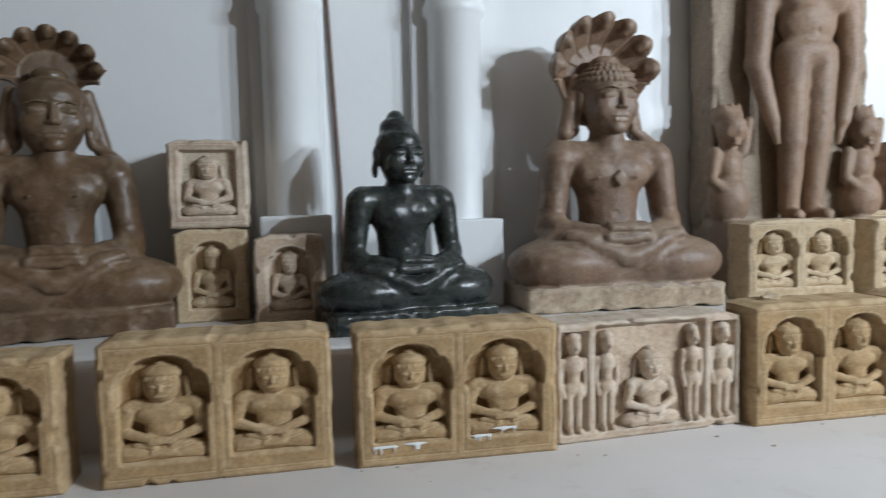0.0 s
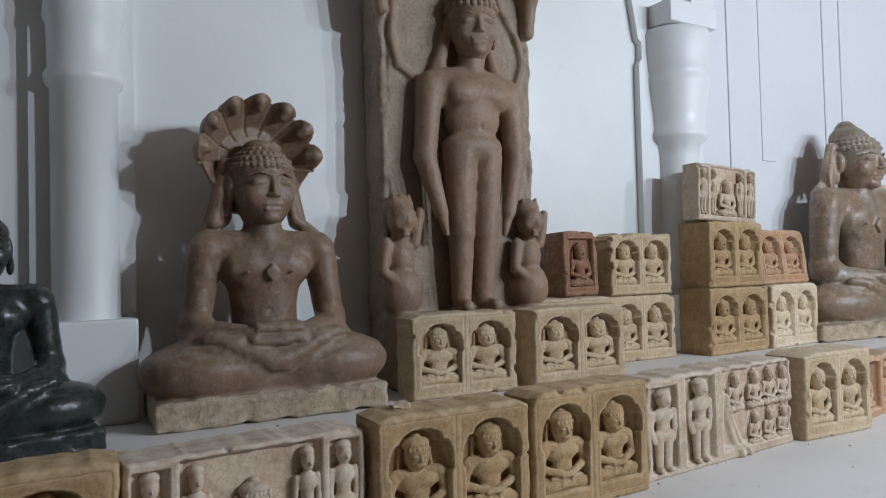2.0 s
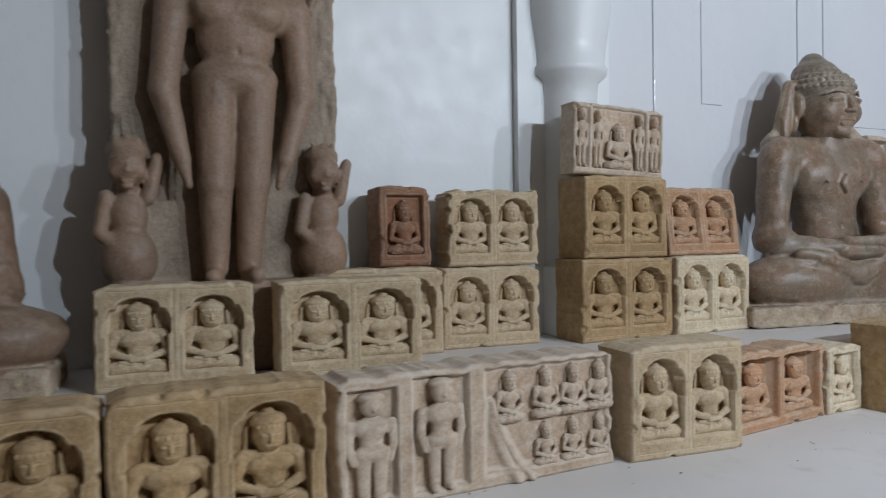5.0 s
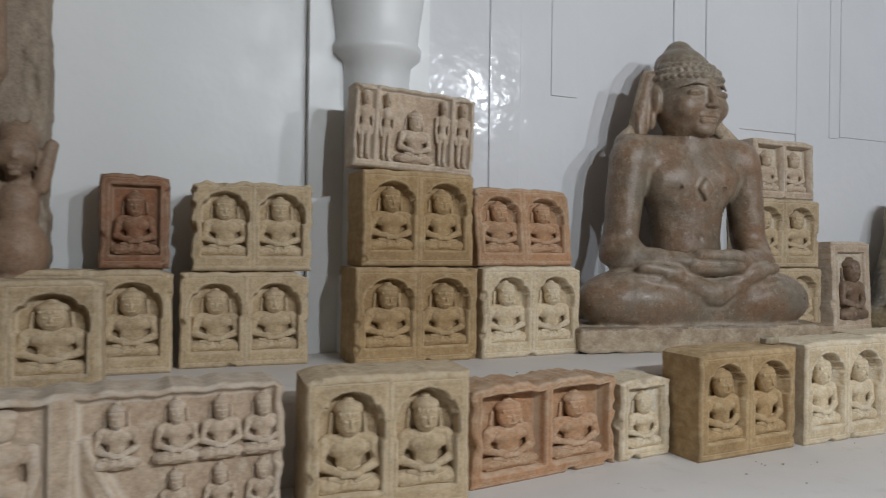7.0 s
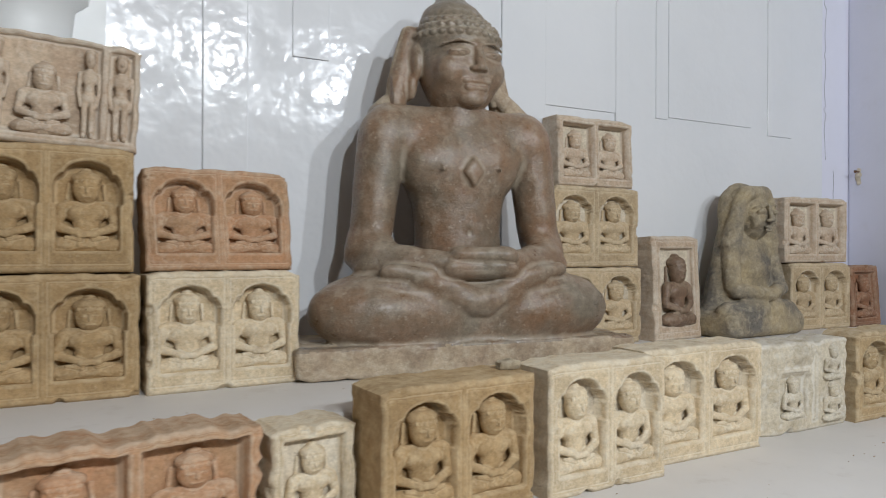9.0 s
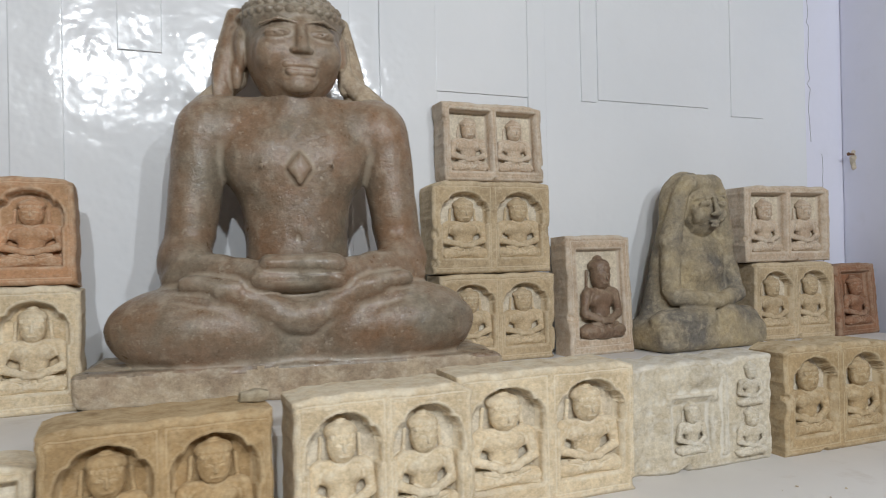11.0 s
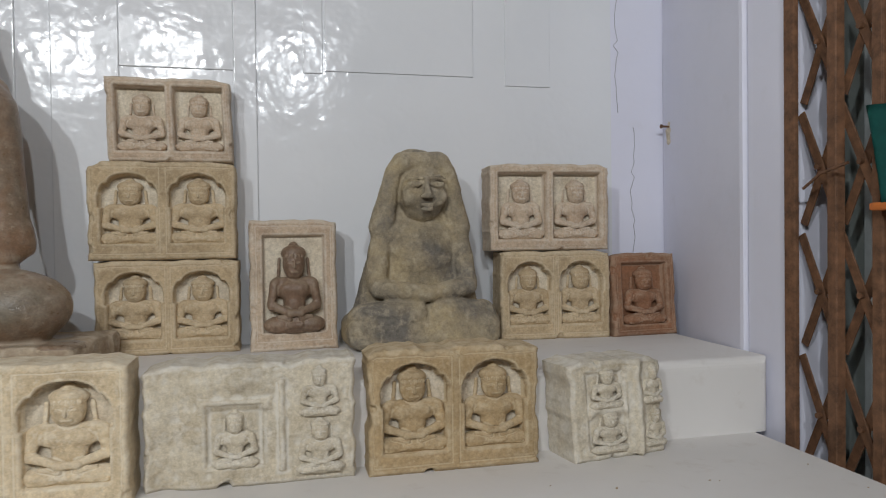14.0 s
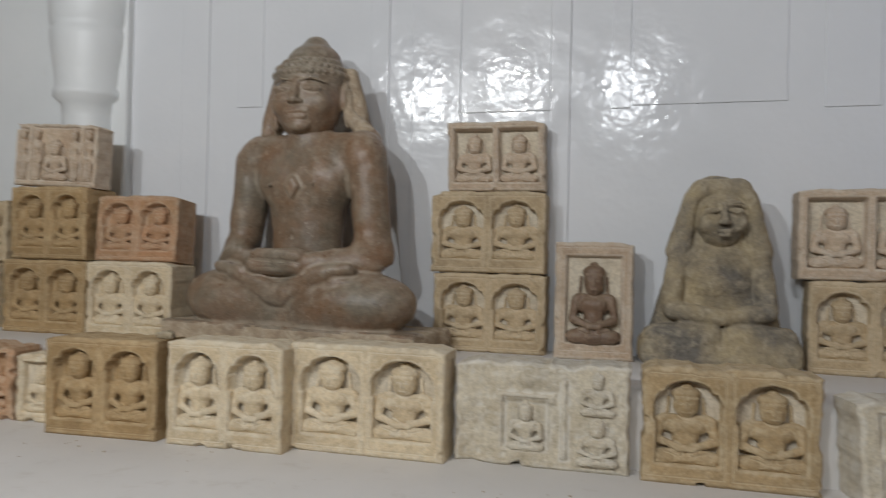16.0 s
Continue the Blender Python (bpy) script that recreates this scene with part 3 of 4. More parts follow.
def slab(name, w, h, thick, carve, mat, rough=0.0014, chip=0.004, seed=0, skew=0.0):
    """A stone slab with its face (towards -y) carved by carve(u, v), its outline chipped and its edges worn."""
    nu, nv = max(24, int(w / 0.0028)), max(24, int(h / 0.0028))
    u, v = np.meshgrid(np.linspace(0, w, nu), np.linspace(0, h, nv))
    rnd = np.random.RandomState(seed)
    ph = rnd.rand(16) * 6.3
    wob = lambda t, k: np.sin(t * 23 + ph[k]) * 0.5 + np.sin(t * 61 + ph[k + 1]) * 0.3 + np.sin(t * 143 + ph[k + 2]) * 0.2
    depth = carve(u, v)
    e = np.minimum(np.minimum(u, w - u), np.minimum(v, h - v))
    depth = depth + 0.006 * (1 - step01(e, 0, 0.007)) ** 1.5
    # chips broken from the edges
    for k in range(rnd.randint(3, 7)):
        on, at = rnd.randint(4), rnd.rand()
        size, deepness = rnd.uniform(0.006, 0.016), rnd.uniform(0.004, 0.011) * min(2, chip / 0.003)
        cu, cv = ((at * w, 0), (at * w, h), (0, at * h), (w, at * h))[on]
        far = np.hypot(u - cu, v - cv) + 0.004 * lattice(u, v, u * 0 + k, 110)
        depth = depth + deepness * (1 - step01(far, size * 0.5, size))
    grain = lattice(u, v, u * 0 + seed, 32) + 0.5 * lattice(u, v, u * 0 + seed, 95) + 0.25 * lattice(u, v, u * 0 + seed, 240)
    depth = depth + grain * rough
    xs = u - w / 2 + np.where(u < w / 2, 1, -1) * chip * np.abs(wob(v, 0)) * (1 - step01(np.minimum(u, w - u), 0, 0.03)) + skew * v
    zs = v - np.where(v > h / 2, 1, -0.0) * chip * np.abs(wob(u, 4)) * (1 - step01(h - v, 0, 0.03))
    cut = rnd.rand(2) * 0.018
    corner = np.maximum(0, 0.03 - (u + (h - v))) * (cut[0] * 25) + np.maximum(0, 0.03 - (w - u + h - v)) * (cut[1] * 25)
    zs = zs - corner
    front = np.stack([xs, depth, zs], -1).reshape(-1, 3)
    ring = [j for j in range(nu)] + [i * nu + nu - 1 for i in range(1, nv)] + [(nv - 1) * nu + j for j in range(nu - 2, -1, -1)] + [i * nu for i in range(nv - 2, 0, -1)]
    back = front[ring].copy()
    mid = back.copy()
    mid[:, 1] = thick * 0.5
    mid[:, 0] += wob(mid[:, 2] * 3 + mid[:, 0], 8) * 0.0015
    back[:, 1] = thick
    verts = np.concatenate([front, mid, back])
    i, j = np.meshgrid(np.arange(nv - 1), np.arange(nu - 1), indexing="ij")
    a = (i * nu + j).ravel()
    faces = np.stack([a, a + 1, a + nu + 1, a + nu], 1).tolist()
    n, base = len(ring), nu * nv
    for k in range(n):
        q = (k + 1) % n
        faces.append([ring[k], base + k, base + q, ring[q]])
        faces.append([base + k, base + n + k, base + n + q, base + q])
    faces.append([base + n + k for k in range(n)][::-1])
    ob = link(name, verts, faces, mat, smooth=False)
    smooth = np.zeros(len(faces), bool)
    smooth[:len(a)] = True
    ob.data.polygons.foreach_set("use_smooth", smooth)
    return ob


COUNT = [0]


def tablet(kind, x0, x1, y, z, h, mat, label, yaw=0.0, thick=0.095, lean=0.0, chip=0.0035, rough=0.0009, roll=0.0, fig=None, group="carved tablets on the ledges", skew=0.0):
    """A carved tablet whose face's lower edge runs from x0 to x1 at y, and the figures that are carved in it."""
    w = (x1 - x0) / math.cos(radians(yaw))
    COUNT[0] += 1
    seed = COUNT[0]
    rnd = random.Random(seed)
    fig = fig or mat
    put = []
    deep = 0.032
    if kind == "two":
        m, gap = w * 0.070, w * 0.070
        half = (w - 2 * m - gap) / 4
        c1, c2 = m + half, w - m - half
        foot, top = h * 0.17, h * 0.875
        carve = lambda u, v: deep * np.maximum(arch(u, v, c1, half, foot, top), arch(u, v, c2, half, foot, top)) + 0.0018 * groove(u, v, m * 0.42, w / 2 - gap * 0.28, h * 0.06, h * 0.94) + 0.0018 * groove(u, v, w / 2 + gap * 0.28, w - m * 0.42, h * 0.06, h * 0.94) + 0.004 * rect(u, v, w / 2 - gap * 0.16, w / 2 + gap * 0.16, -1, h * 0.02)
        for c in (c1, c2):
            put.append((rnd.choice("abc"), c - w / 2 + rnd.uniform(-0.003, 0.003), deep, foot - 0.002, (top - foot) * rnd.uniform(0.93, 0.97), half * 2 * 1.10 / 0.136))
    elif kind == "square":
        m, gap = w * 0.065, w * 0.055
        half = (w - 2 * m - gap) / 4
        c1, c2 = m + half, w - m - half
        foot, top = h * 0.13, h * 0.90
        carve = lambda u, v: deep * np.maximum(rect(u, v, c1 - half, c1 + half, foot, top), rect(u, v, c2 - half, c2 + half, foot, top)) + 0.0015 * groove(u, v, 0.006, w - 0.006, 0.008, h - 0.008)
        for c in (c1, c2):
            put.append((rnd.choice("abc"), c - w / 2, deep, foot, (top - foot) * 0.90, half * 2 * 0.98 / 0.136))
    elif kind == "one":
        m = w * 0.15
        foot, top = h * 0.14, h * 0.88
        carve = lambda u, v: deep * 0.6 * rect(u, v, m, w - m, foot, top) + 0.0015 * groove(u, v, m * 0.5, w - m * 0.5, h * 0.07, h * 0.95)
        put.append(("b", 0, deep * 0.6, foot, (top - foot) * 0.92, (w - 2 * m) * 1.0 / 0.136))
    elif kind == "arched":
        m = w * 0.17
        foot, top = h * 0.15, h * 0.86
        carve = lambda u, v: deep * arch(u, v, w / 2, w / 2 - m, foot, top)
        put.append(("a", 0, deep, foot, (top - foot) * 0.94, (w - 2 * m) * 0.92 / 0.136))
    elif kind == "five":
        foot, top = h * 0.09, h * 0.93
        bays = [(0.025, 0.165), (0.205, 0.325), (0.325, 0.665), (0.665, 0.785), (0.825, 0.965)]
        def carve(u, v):
            d = 0.016 * rect(u, v, 0.20 * w, 0.79 * w, foot, h * 0.97)
            for a, b in (bays[0], bays[4]):
                d = np.maximum(d, 0.016 * rect(u, v, a * w, b * w, foot, top))
            return d
        for i, (a, b) in enumerate(bays):
            if i == 2:
                put.append(("a", (a + b) / 2 * w - w / 2, 0.016, foot, h * 0.66, (b - a) * w * 0.92 / 0.136))
            else:
                put.append(("s", (a + b) / 2 * w - w / 2, 0.016, foot, h * 0.82, (b - a) * w * 1.12 / 0.058))
    elif kind == "many":
        foot = h * 0.07
        def carve(u, v):
            d = 0.015 * rect(u, v, 0.03 * w, 0.19 * w, foot, h * 0.9)
            d = np.maximum(d, 0.015 * rect(u, v, 0.24 * w, 0.43 * w, foot, h * 0.95))
            d = np.maximum(d, 0.013 * rect(u, v, 0.48 * w, 0.98 * w, h * 0.10, h * 0.97, 0.01))
            sweep = np.exp(-((u - 0.47 * w - 0.12 * w * (1 - v / h) ** 2 - 0.01) / 0.012) ** 2) + np.exp(-((u - 0.50 * w - 0.16 * w * (1 - v / h) ** 2) / 0.008) ** 2)
            return d - 0.010 * sweep * (v < h * 0.7)
        put += [("s", 0.11 * w - w / 2, 0.015, foot, h * 0.80, 0.175 * w / 0.058), ("s", 0.335 * w - w / 2, 0.015, foot, h * 0.85, 0.17 * w / 0.058)]
        for i, cx in enumerate((0.58, 0.72, 0.83, 0.94)):
            put.append(("c", cx * w - w / 2, 0.013, h * 0.50, h * 0.42, 0.118 * w / 0.136))
            if i:
                put.append(("a", cx * w - w / 2, 0.013, h * 0.10, h * 0.36, 0.10 * w / 0.136))
    elif kind == "worn":
        def carve(u, v):
            d = 0.010 * rect(u, v, 0.28 * w, 0.56 * w, h * 0.16, h * 0.68, 0.008) - 0.006 * rect(u, v, 0.24 * w, 0.60 * w, h * 0.60, h * 0.72, 0.01)
            d = d - 0.007 * rect(u, v, 0.62 * w, 0.66 * w, h * 0.1, h * 0.85, 0.006) - 0.012 * np.exp(-((u - 0.45 * w) / 0.05) ** 2 - ((v - 0.84 * h) / 0.02) ** 2)
            d = d + 0.016 * np.exp(-((u - 0.10 * w - 0.10 * w * v / h) / 0.03) ** 2) * (1 - v / h)
            return d + 0.003 * lattice(u, v, u * 0, 60)
        put += [("c", 0.42 * w - w / 2, 0.010, h * 0.16, h * 0.46, 0.22 * w / 0.136), ("c", 0.82 * w - w / 2, 0.002, h * 0.54, h * 0.40, 0.20 * w / 0.136), ("a", 0.82 * w - w / 2, 0.002, h * 0.08, h * 0.44, 0.24 * w / 0.136)]
    else:
        def carve(u, v):
            d = -0.012 * np.exp(-((u - 0.70 * w) / 0.012) ** 2) + 0.006 * rect(u, v, 0.15 * w, 0.58 * w, h * 0.08, h * 0.9, 0.01)
            return d - 0.012 * np.exp(-((v - 0.50 * h) / 0.012) ** 2) * rect(u, v, 0.16 * w, 0.60 * w, 0, h, 0.01) + 0.003 * lattice(u, v, u * 0, 60)
        put += [("a", 0.38 * w - w / 2, 0.004, h * 0.52, h * 0.40, 0.36 * w / 0.136), ("c", 0.38 * w - w / 2, 0.004, h * 0.08, h * 0.42, 0.40 * w / 0.136), ("c", 0.88 * w - w / 2, 0.004, h * 0.52, h * 0.40, 0.24 * w / 0.136), ("a", 0.88 * w - w / 2, 0.004, h * 0.08, h * 0.40, 0.26 * w / 0.136)]
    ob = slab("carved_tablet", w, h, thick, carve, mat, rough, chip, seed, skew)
    if mat is not TERRA and (x0 > 3.15 or kind == "one"):
        # chalky dust lies on the floors of the niches
        n = len(ob.data.polygons)
        mids, ways = np.empty(n * 3), np.empty(n * 3)
        ob.data.polygons.foreach_get("center", mids)
        ob.data.polygons.foreach_get("normal", ways)
        ob.data.materials.append(POWDER)
        floor_at = 0.6 * (0.016 if kind in ("five", "many") else deep * 0.6 if kind == "one" else deep)
        mids, ways = mids.reshape(-1, 3), ways.reshape(-1, 3)
        if kind in ("two", "square", "one", "arched"):
            ob.data.polygons.foreach_set("material_index", ((mids[:, 1] > floor_at) & (mids[:, 1] < 0.045) & (ways[:, 1] < -0.75)).astype(int))
    for k, px, py, pz, ph, pw in put:
        figure(k, fig, ob, px + skew * (pz + ph / 2), py + 0.001, pz, ph, pw)
    ob.matrix_world = pose((x0 + x1) / 2, y, z, lean, roll, yaw)
    return tagged(ob, label, "carved tablet", group)


# ---- setting ----
# floor, ceiling and HALL walls are unseen, added to dampen and warm bounced light
structure("floor", box((-3.0, -5.6, -0.1), (8.0, 2.1, 0.0)), FLOORING, "unseen brown floor of the hall, kept dark to limit fill light")
structure("ceiling", box((-3.0, -5.6, 3.6), (8.0, 2.1, 3.7)), HALL, "unseen dark brown ceiling added to limit fill light")
structure("wall_back_1", box((-3.0, WALL, 0.0), (2.54, WALL + 0.25, 3.6)), WHITE, "white painted wall behind the stone carvings")
structure("wall_back_3", box((4.97, WALL, 0.0), (SIDE + 0.3, WALL + 0.25, 3.6)), LILAC, "lilac-white end of the wall behind the carvings")
structure("wall_back_2", box((2.54, WALL, 0.0), (4.97, WALL + 0.25, 3.6)), GLOSS, "glossy white oil-painted wall behind the stone carvings")
structure("wall_opposite", box((-3.0, -5.6, 0.0), (8.0, -5.4, 3.6)), HALL, "unseen dark brown wall across the hall, added to limit fill light")
structure("wall_left", box((-3.0, -5.4, 0.0), (-2.8, WALL, 3.6)), HALL, "unseen dark brown end wall added to limit fill light")
side = box((SIDE, 1.395, 0.0), (SIDE + 0.15, WALL, 3.6), 0.012)
for v in side.verts:
    v.co.x += 0.065 * (v.co.y - 1.395) / (WALL - 1.395)
structure("wall_side", side, LILAC, "lilac-white return wall beside the gate")
structure("wall_reveal", box((SIDE + 0.012, 1.272, 0.0), (SIDE + 0.14, 1.39, 3.6)), LILAC, "lilac-white reveal of the gateway")
structure("wall_gate_far", box((SIDE, -5.4, 0.0), (SIDE + 0.3, -0.6, 3.6)), HALL, "unseen dark brown wall past the gate, added to limit fill light")
structure("wall_gate_head", box((SIDE, -0.6, 2.6), (SIDE + 0.3, 1.268, 3.6)), HALL, "unseen dark brown wall above the gate, added to limit fill light")
# walls added past the gate, coloured as the room's darkness
structure("wall_room", box((7.6, -5.4, 0.0), (7.8, WALL, 3.6)), DARK, "near-black wall added for the darkness of the room past the gate")
structure("wall_room_back", box((SIDE + 0.3, WALL, 0.0), (7.6, WALL + 0.2, 3.6)), DARK, "near-black wall added for the darkness of the room past the gate")
structure("wall_room_front", box((SIDE + 0.3, -5.4, 0.0), (7.6, -5.2, 3.6)), DARK, "near-black wall added for the darkness of the room past the gate")


def ledge(name, lo, hi, label):
    bm = box(lo, hi)
    at = lambda e, axis, value: all(abs(v.co[axis] - value) < 1e-4 for v in e.verts)
    edges = [e for e in bm.edges if at(e, 1, lo[1]) and (at(e, 2, hi[2]) or at(e, 0, hi[0]))]
    bmesh.ops.bevel(bm, geom=edges, offset=0.020, segments=5, profile=0.5, affect="EDGES")
    return structure(name, bm, LEDGE, label)


ledge("ledge_lower", (-2.8, EDGE, 0.0), (SIDE - 0.035, WALL, LOW), "white painted masonry ledge for the front row of tablets")
ledge("ledge_upper", (-2.8, RISER, LOW), (SIDE + 0.002, WALL, HIGH), "white painted upper step of the ledge with dusty top")


def lathe(profile, place, mat, name, parent=None, turns=28, label=""):
    bm = bmesh.new()
    rings = [[bm.verts.new((r * math.cos(2 * math.pi * i / turns), r * math.sin(2 * math.pi * i / turns), z)) for i in range(turns)] for r, z in profile]
    for a, b in zip(rings, rings[1:]):
        for i in range(turns):
            bm.faces.new((a[i], a[(i + 1) % turns], b[(i + 1) % turns], b[i]))
    bm.faces.new(rings[0])
    bm.faces.new(rings[-1])
    ob = part(name, bm, mat, parent, label, True)
    ob.matrix_local = pose(*place)
    return ob


def column(x, y, profile, foot, backing, label):
    """A half-round wall column on a block, with a flat strip behind it."""
    base = new("column", None)
    base.matrix_world = pose(x, y, HIGH)
    lathe(profile, (0, 0, 0), WHITE, "shaft", base)
    w, d, top = foot
    part("foot_block", box((-w, -d, 0), (w, WALL - y + 0.01, top), 0.006), WHITE, base)
    if backing:
        a, b = backing
        part("backing_strip", box((a, WALL - y - 0.022, 0), (b, WALL - y + 0.01, 2.5), 0.004), WHITE, base)
    return tagged(base, label, "column", "engaged columns of the wall", "structure")


SHAFT = [(0.078, 0.2), (0.070, 0.23), (0.070, 0.74), (0.080, 0.75), (0.082, 0.77), (0.074, 0.785), (0.076, 0.88), (0.084, 0.90), (0.080, 0.93), (0.092, 1.05), (0.098, 1.10), (0.098, 2.2)]
column(0.02, 1.80, SHAFT, (0.085, 0.095, 0.245), (-0.10, 0.085), "white painted half-round wall column on a block")
column(0.44, 1.80, SHAFT, (0.095, 0.105, 0.225), None, "white painted half-round wall column with ring mouldings")
BALUSTER = [(0.088, 0.0), (0.088, 0.7), (0.0924, 0.745), (0.1166, 0.765), (0.1188, 0.785), (0.11, 0.8), (0.1166, 0.86), (0.1298, 0.95), (0.132, 0.985), (0.1254, 0.995), (0.132, 1.01), (0.1386, 1.08), (0.1408, 1.14), (0.132, 1.16), (0.11, 1.17)]
third = column(2.392, 1.82, BALUSTER, (0.10, 0.085, 0.20), None, "white painted baluster-shaped wall column with ring mouldings")
part("capital_block", box((-0.12, -0.11, 1.168), (0.125, 0.03, 1.25), 0.008), WHITE, third)
part("upper_shaft", box((0.0, -0.10, 1.25), (0.13, 0.03, 2.5), 0.012), WHITE, third)


def arcade(x0, x1, y0, a0, a1, spring, apex, label):
    """A raised plate on the wall with a cusped arch cut through it."""
    bm = bmesh.new()
    mid, half = (a0 + a1) / 2, (a1 - a0) / 2
    ring = [(x0, HIGH), (a0, HIGH), (a0, spring - 0.06), (a0 - 0.015, spring - 0.04), (a0 - 0.015, spring + 0.02)]
    n = 40
    for i in range(n + 1):
        s = -1 + 2 * i / n
        z = spring + 0.03 + (apex - spring) * (1 - abs(s) ** 2.2) ** 0.6 + 0.03 * abs(math.sin(3.5 * math.pi * s)) * (1 - abs(s))
        ring.append((mid + s * half, z))
    ring += [(a1 + 0.015, spring + 0.02), (a1 + 0.015, spring - 0.04), (a1, spring - 0.06), (a1, HIGH), (x1, HIGH), (x1, 3.6), (x0, 3.6)]
    face = bm.faces.new([bm.verts.new((x, WALL - y0, z)) for x, z in ring])
    moved = bmesh.ops.extrude_face_region(bm, geom=[face])
    bmesh.ops.translate(bm, verts=[v for v in moved["geom"] if isinstance(v, bmesh.types.BMVert)], vec=(0, y0 + 0.004, 0))
    bmesh.ops.triangulate(bm, faces=bm.faces)
    return structure("trim_arcade", bm, WHITE, label)


arcade(0.33, 2.54, 0.028, 0.545, 2.215, 2.14, 2.95, "white painted plaster arch raised on the wall")


def strip(name, x0, x1, z0, z1, depth, label, mat=None):
    return structure(name, box((x0, WALL - depth, z0), (x1, WALL + 0.005, z1), depth * 0.45, 3), mat or GLOSS, label)


strip("trim_strip", 2.735, 2.835, HIGH, 3.6, 0.007, "glossy white raised vertical strip of the wall")
strip("trim_strip", 3.395, 3.455, HIGH, 3.6, 0.007, "glossy white raised vertical strip of the wall")
strip("trim_strip", 3.53, 3.68, HIGH, 3.6, 0.007, "glossy white raised vertical strip of the wall")
strip("trim_strip", 3.945, 4.00, HIGH, 3.6, 0.007, "glossy white raised vertical strip of the wall")
strip("trim_panel", 2.94, 3.03, 1.775, 3.6, 0.0045, "glossy white raised panel of the wall")
strip("trim_panel", 3.68, 3.945, 1.735, 3.6, 0.0045, "glossy white raised panel of the wall")
strip("trim_panel", 4.115, 4.165, 1.735, 3.6, 0.0045, "glossy white raised panel of the wall")
strip("trim_panel", 4.17, 4.565, 1.742, 3.6, 0.0045, "glossy white raised panel of the wall")
strip("trim_panel", 4.655, 4.785, 1.722, 3.6, 0.0045, "glossy white raised panel of the wall")

# ---- statues, left to right along the ledge ----
def weathered(name, mat, place, yaw, label):
    """A worn boulder-like seated figure with a hood of hair round its face."""
    c = Clay((-0.24, -0.15, -0.01), (0.24, 0.13, 0.51), 0.0038)
    # a tapering boulder with a flattened base
    c.join(c.block((0.0, 0.005, 0.040), (0.188, 0.085, 0.040), 0.030), 0.01)
    c.join(c.limb((0, 0.035, 0.10), (0, 0.035, 0.36), 0.158, 0.088, 0.50), 0.03)
    c.join(c.ball((0, 0.035, 0.395), (0.080, 0.060, 0.090)), 0.02)
    # the body cut out of its front
    c.join(c.ball((0, 0.002, 0.225), (0.088, 0.048, 0.085)), 0.012)
    both(c, lambda s: c.limb((s * 0.040, -0.004, 0.278), (s * 0.086, 0.000, 0.262), 0.026, 0.028), 0.012)
    both(c, lambda s: c.limb((s * 0.098, -0.002, 0.255), (s * 0.112, -0.022, 0.160), 0.027, 0.026), 0.006)
    both(c, lambda s: c.limb((s * 0.110, -0.034, 0.146), (0.0, -0.074, 0.132), 0.024, 0.019), 0.005)
    both(c, lambda s: c.limb((s * 0.030, -0.050, 0.085), (s * 0.150, -0.030, 0.075), 0.036, 0.034), 0.010)
    c.cut(c.limb((-0.12, -0.094, 0.108), (0.12, -0.094, 0.108), 0.010), 0.010)
    for s in (-1, 1):
        c.cut(c.limb((s * 0.080, -0.040, 0.245), (s * 0.078, -0.056, 0.170), 0.010), 0.008)
    # long hair frames the face
    both(c, lambda s: c.limb((s * 0.066, -0.016, 0.42), (s * 0.098, -0.002, 0.29), 0.022, 0.030), 0.012)
    c.join(c.limb((-0.045, -0.016, 0.446), (0.045, -0.016, 0.446), 0.026), 0.02)
    c.cut(c.limb((-0.045, -0.052, 0.306), (0.045, -0.052, 0.306), 0.012), 0.012)
    c.join(c.ball((0.002, -0.014, 0.372), (0.060, 0.046, 0.070)), 0.005)
    face(c, (0.002, -0.011, 0.380), 0.98, smile=0.72, chin=False)
    c.weather(0.0020, 34)
    c.weather(0.0008, 110)
    verts, faces = c.mesh()
    ob = link(name, verts, faces, mat, smooth=True)
    ob.matrix_world = pose(*place, 0, 0, yaw)
    return tagged(ob, label, "statue")


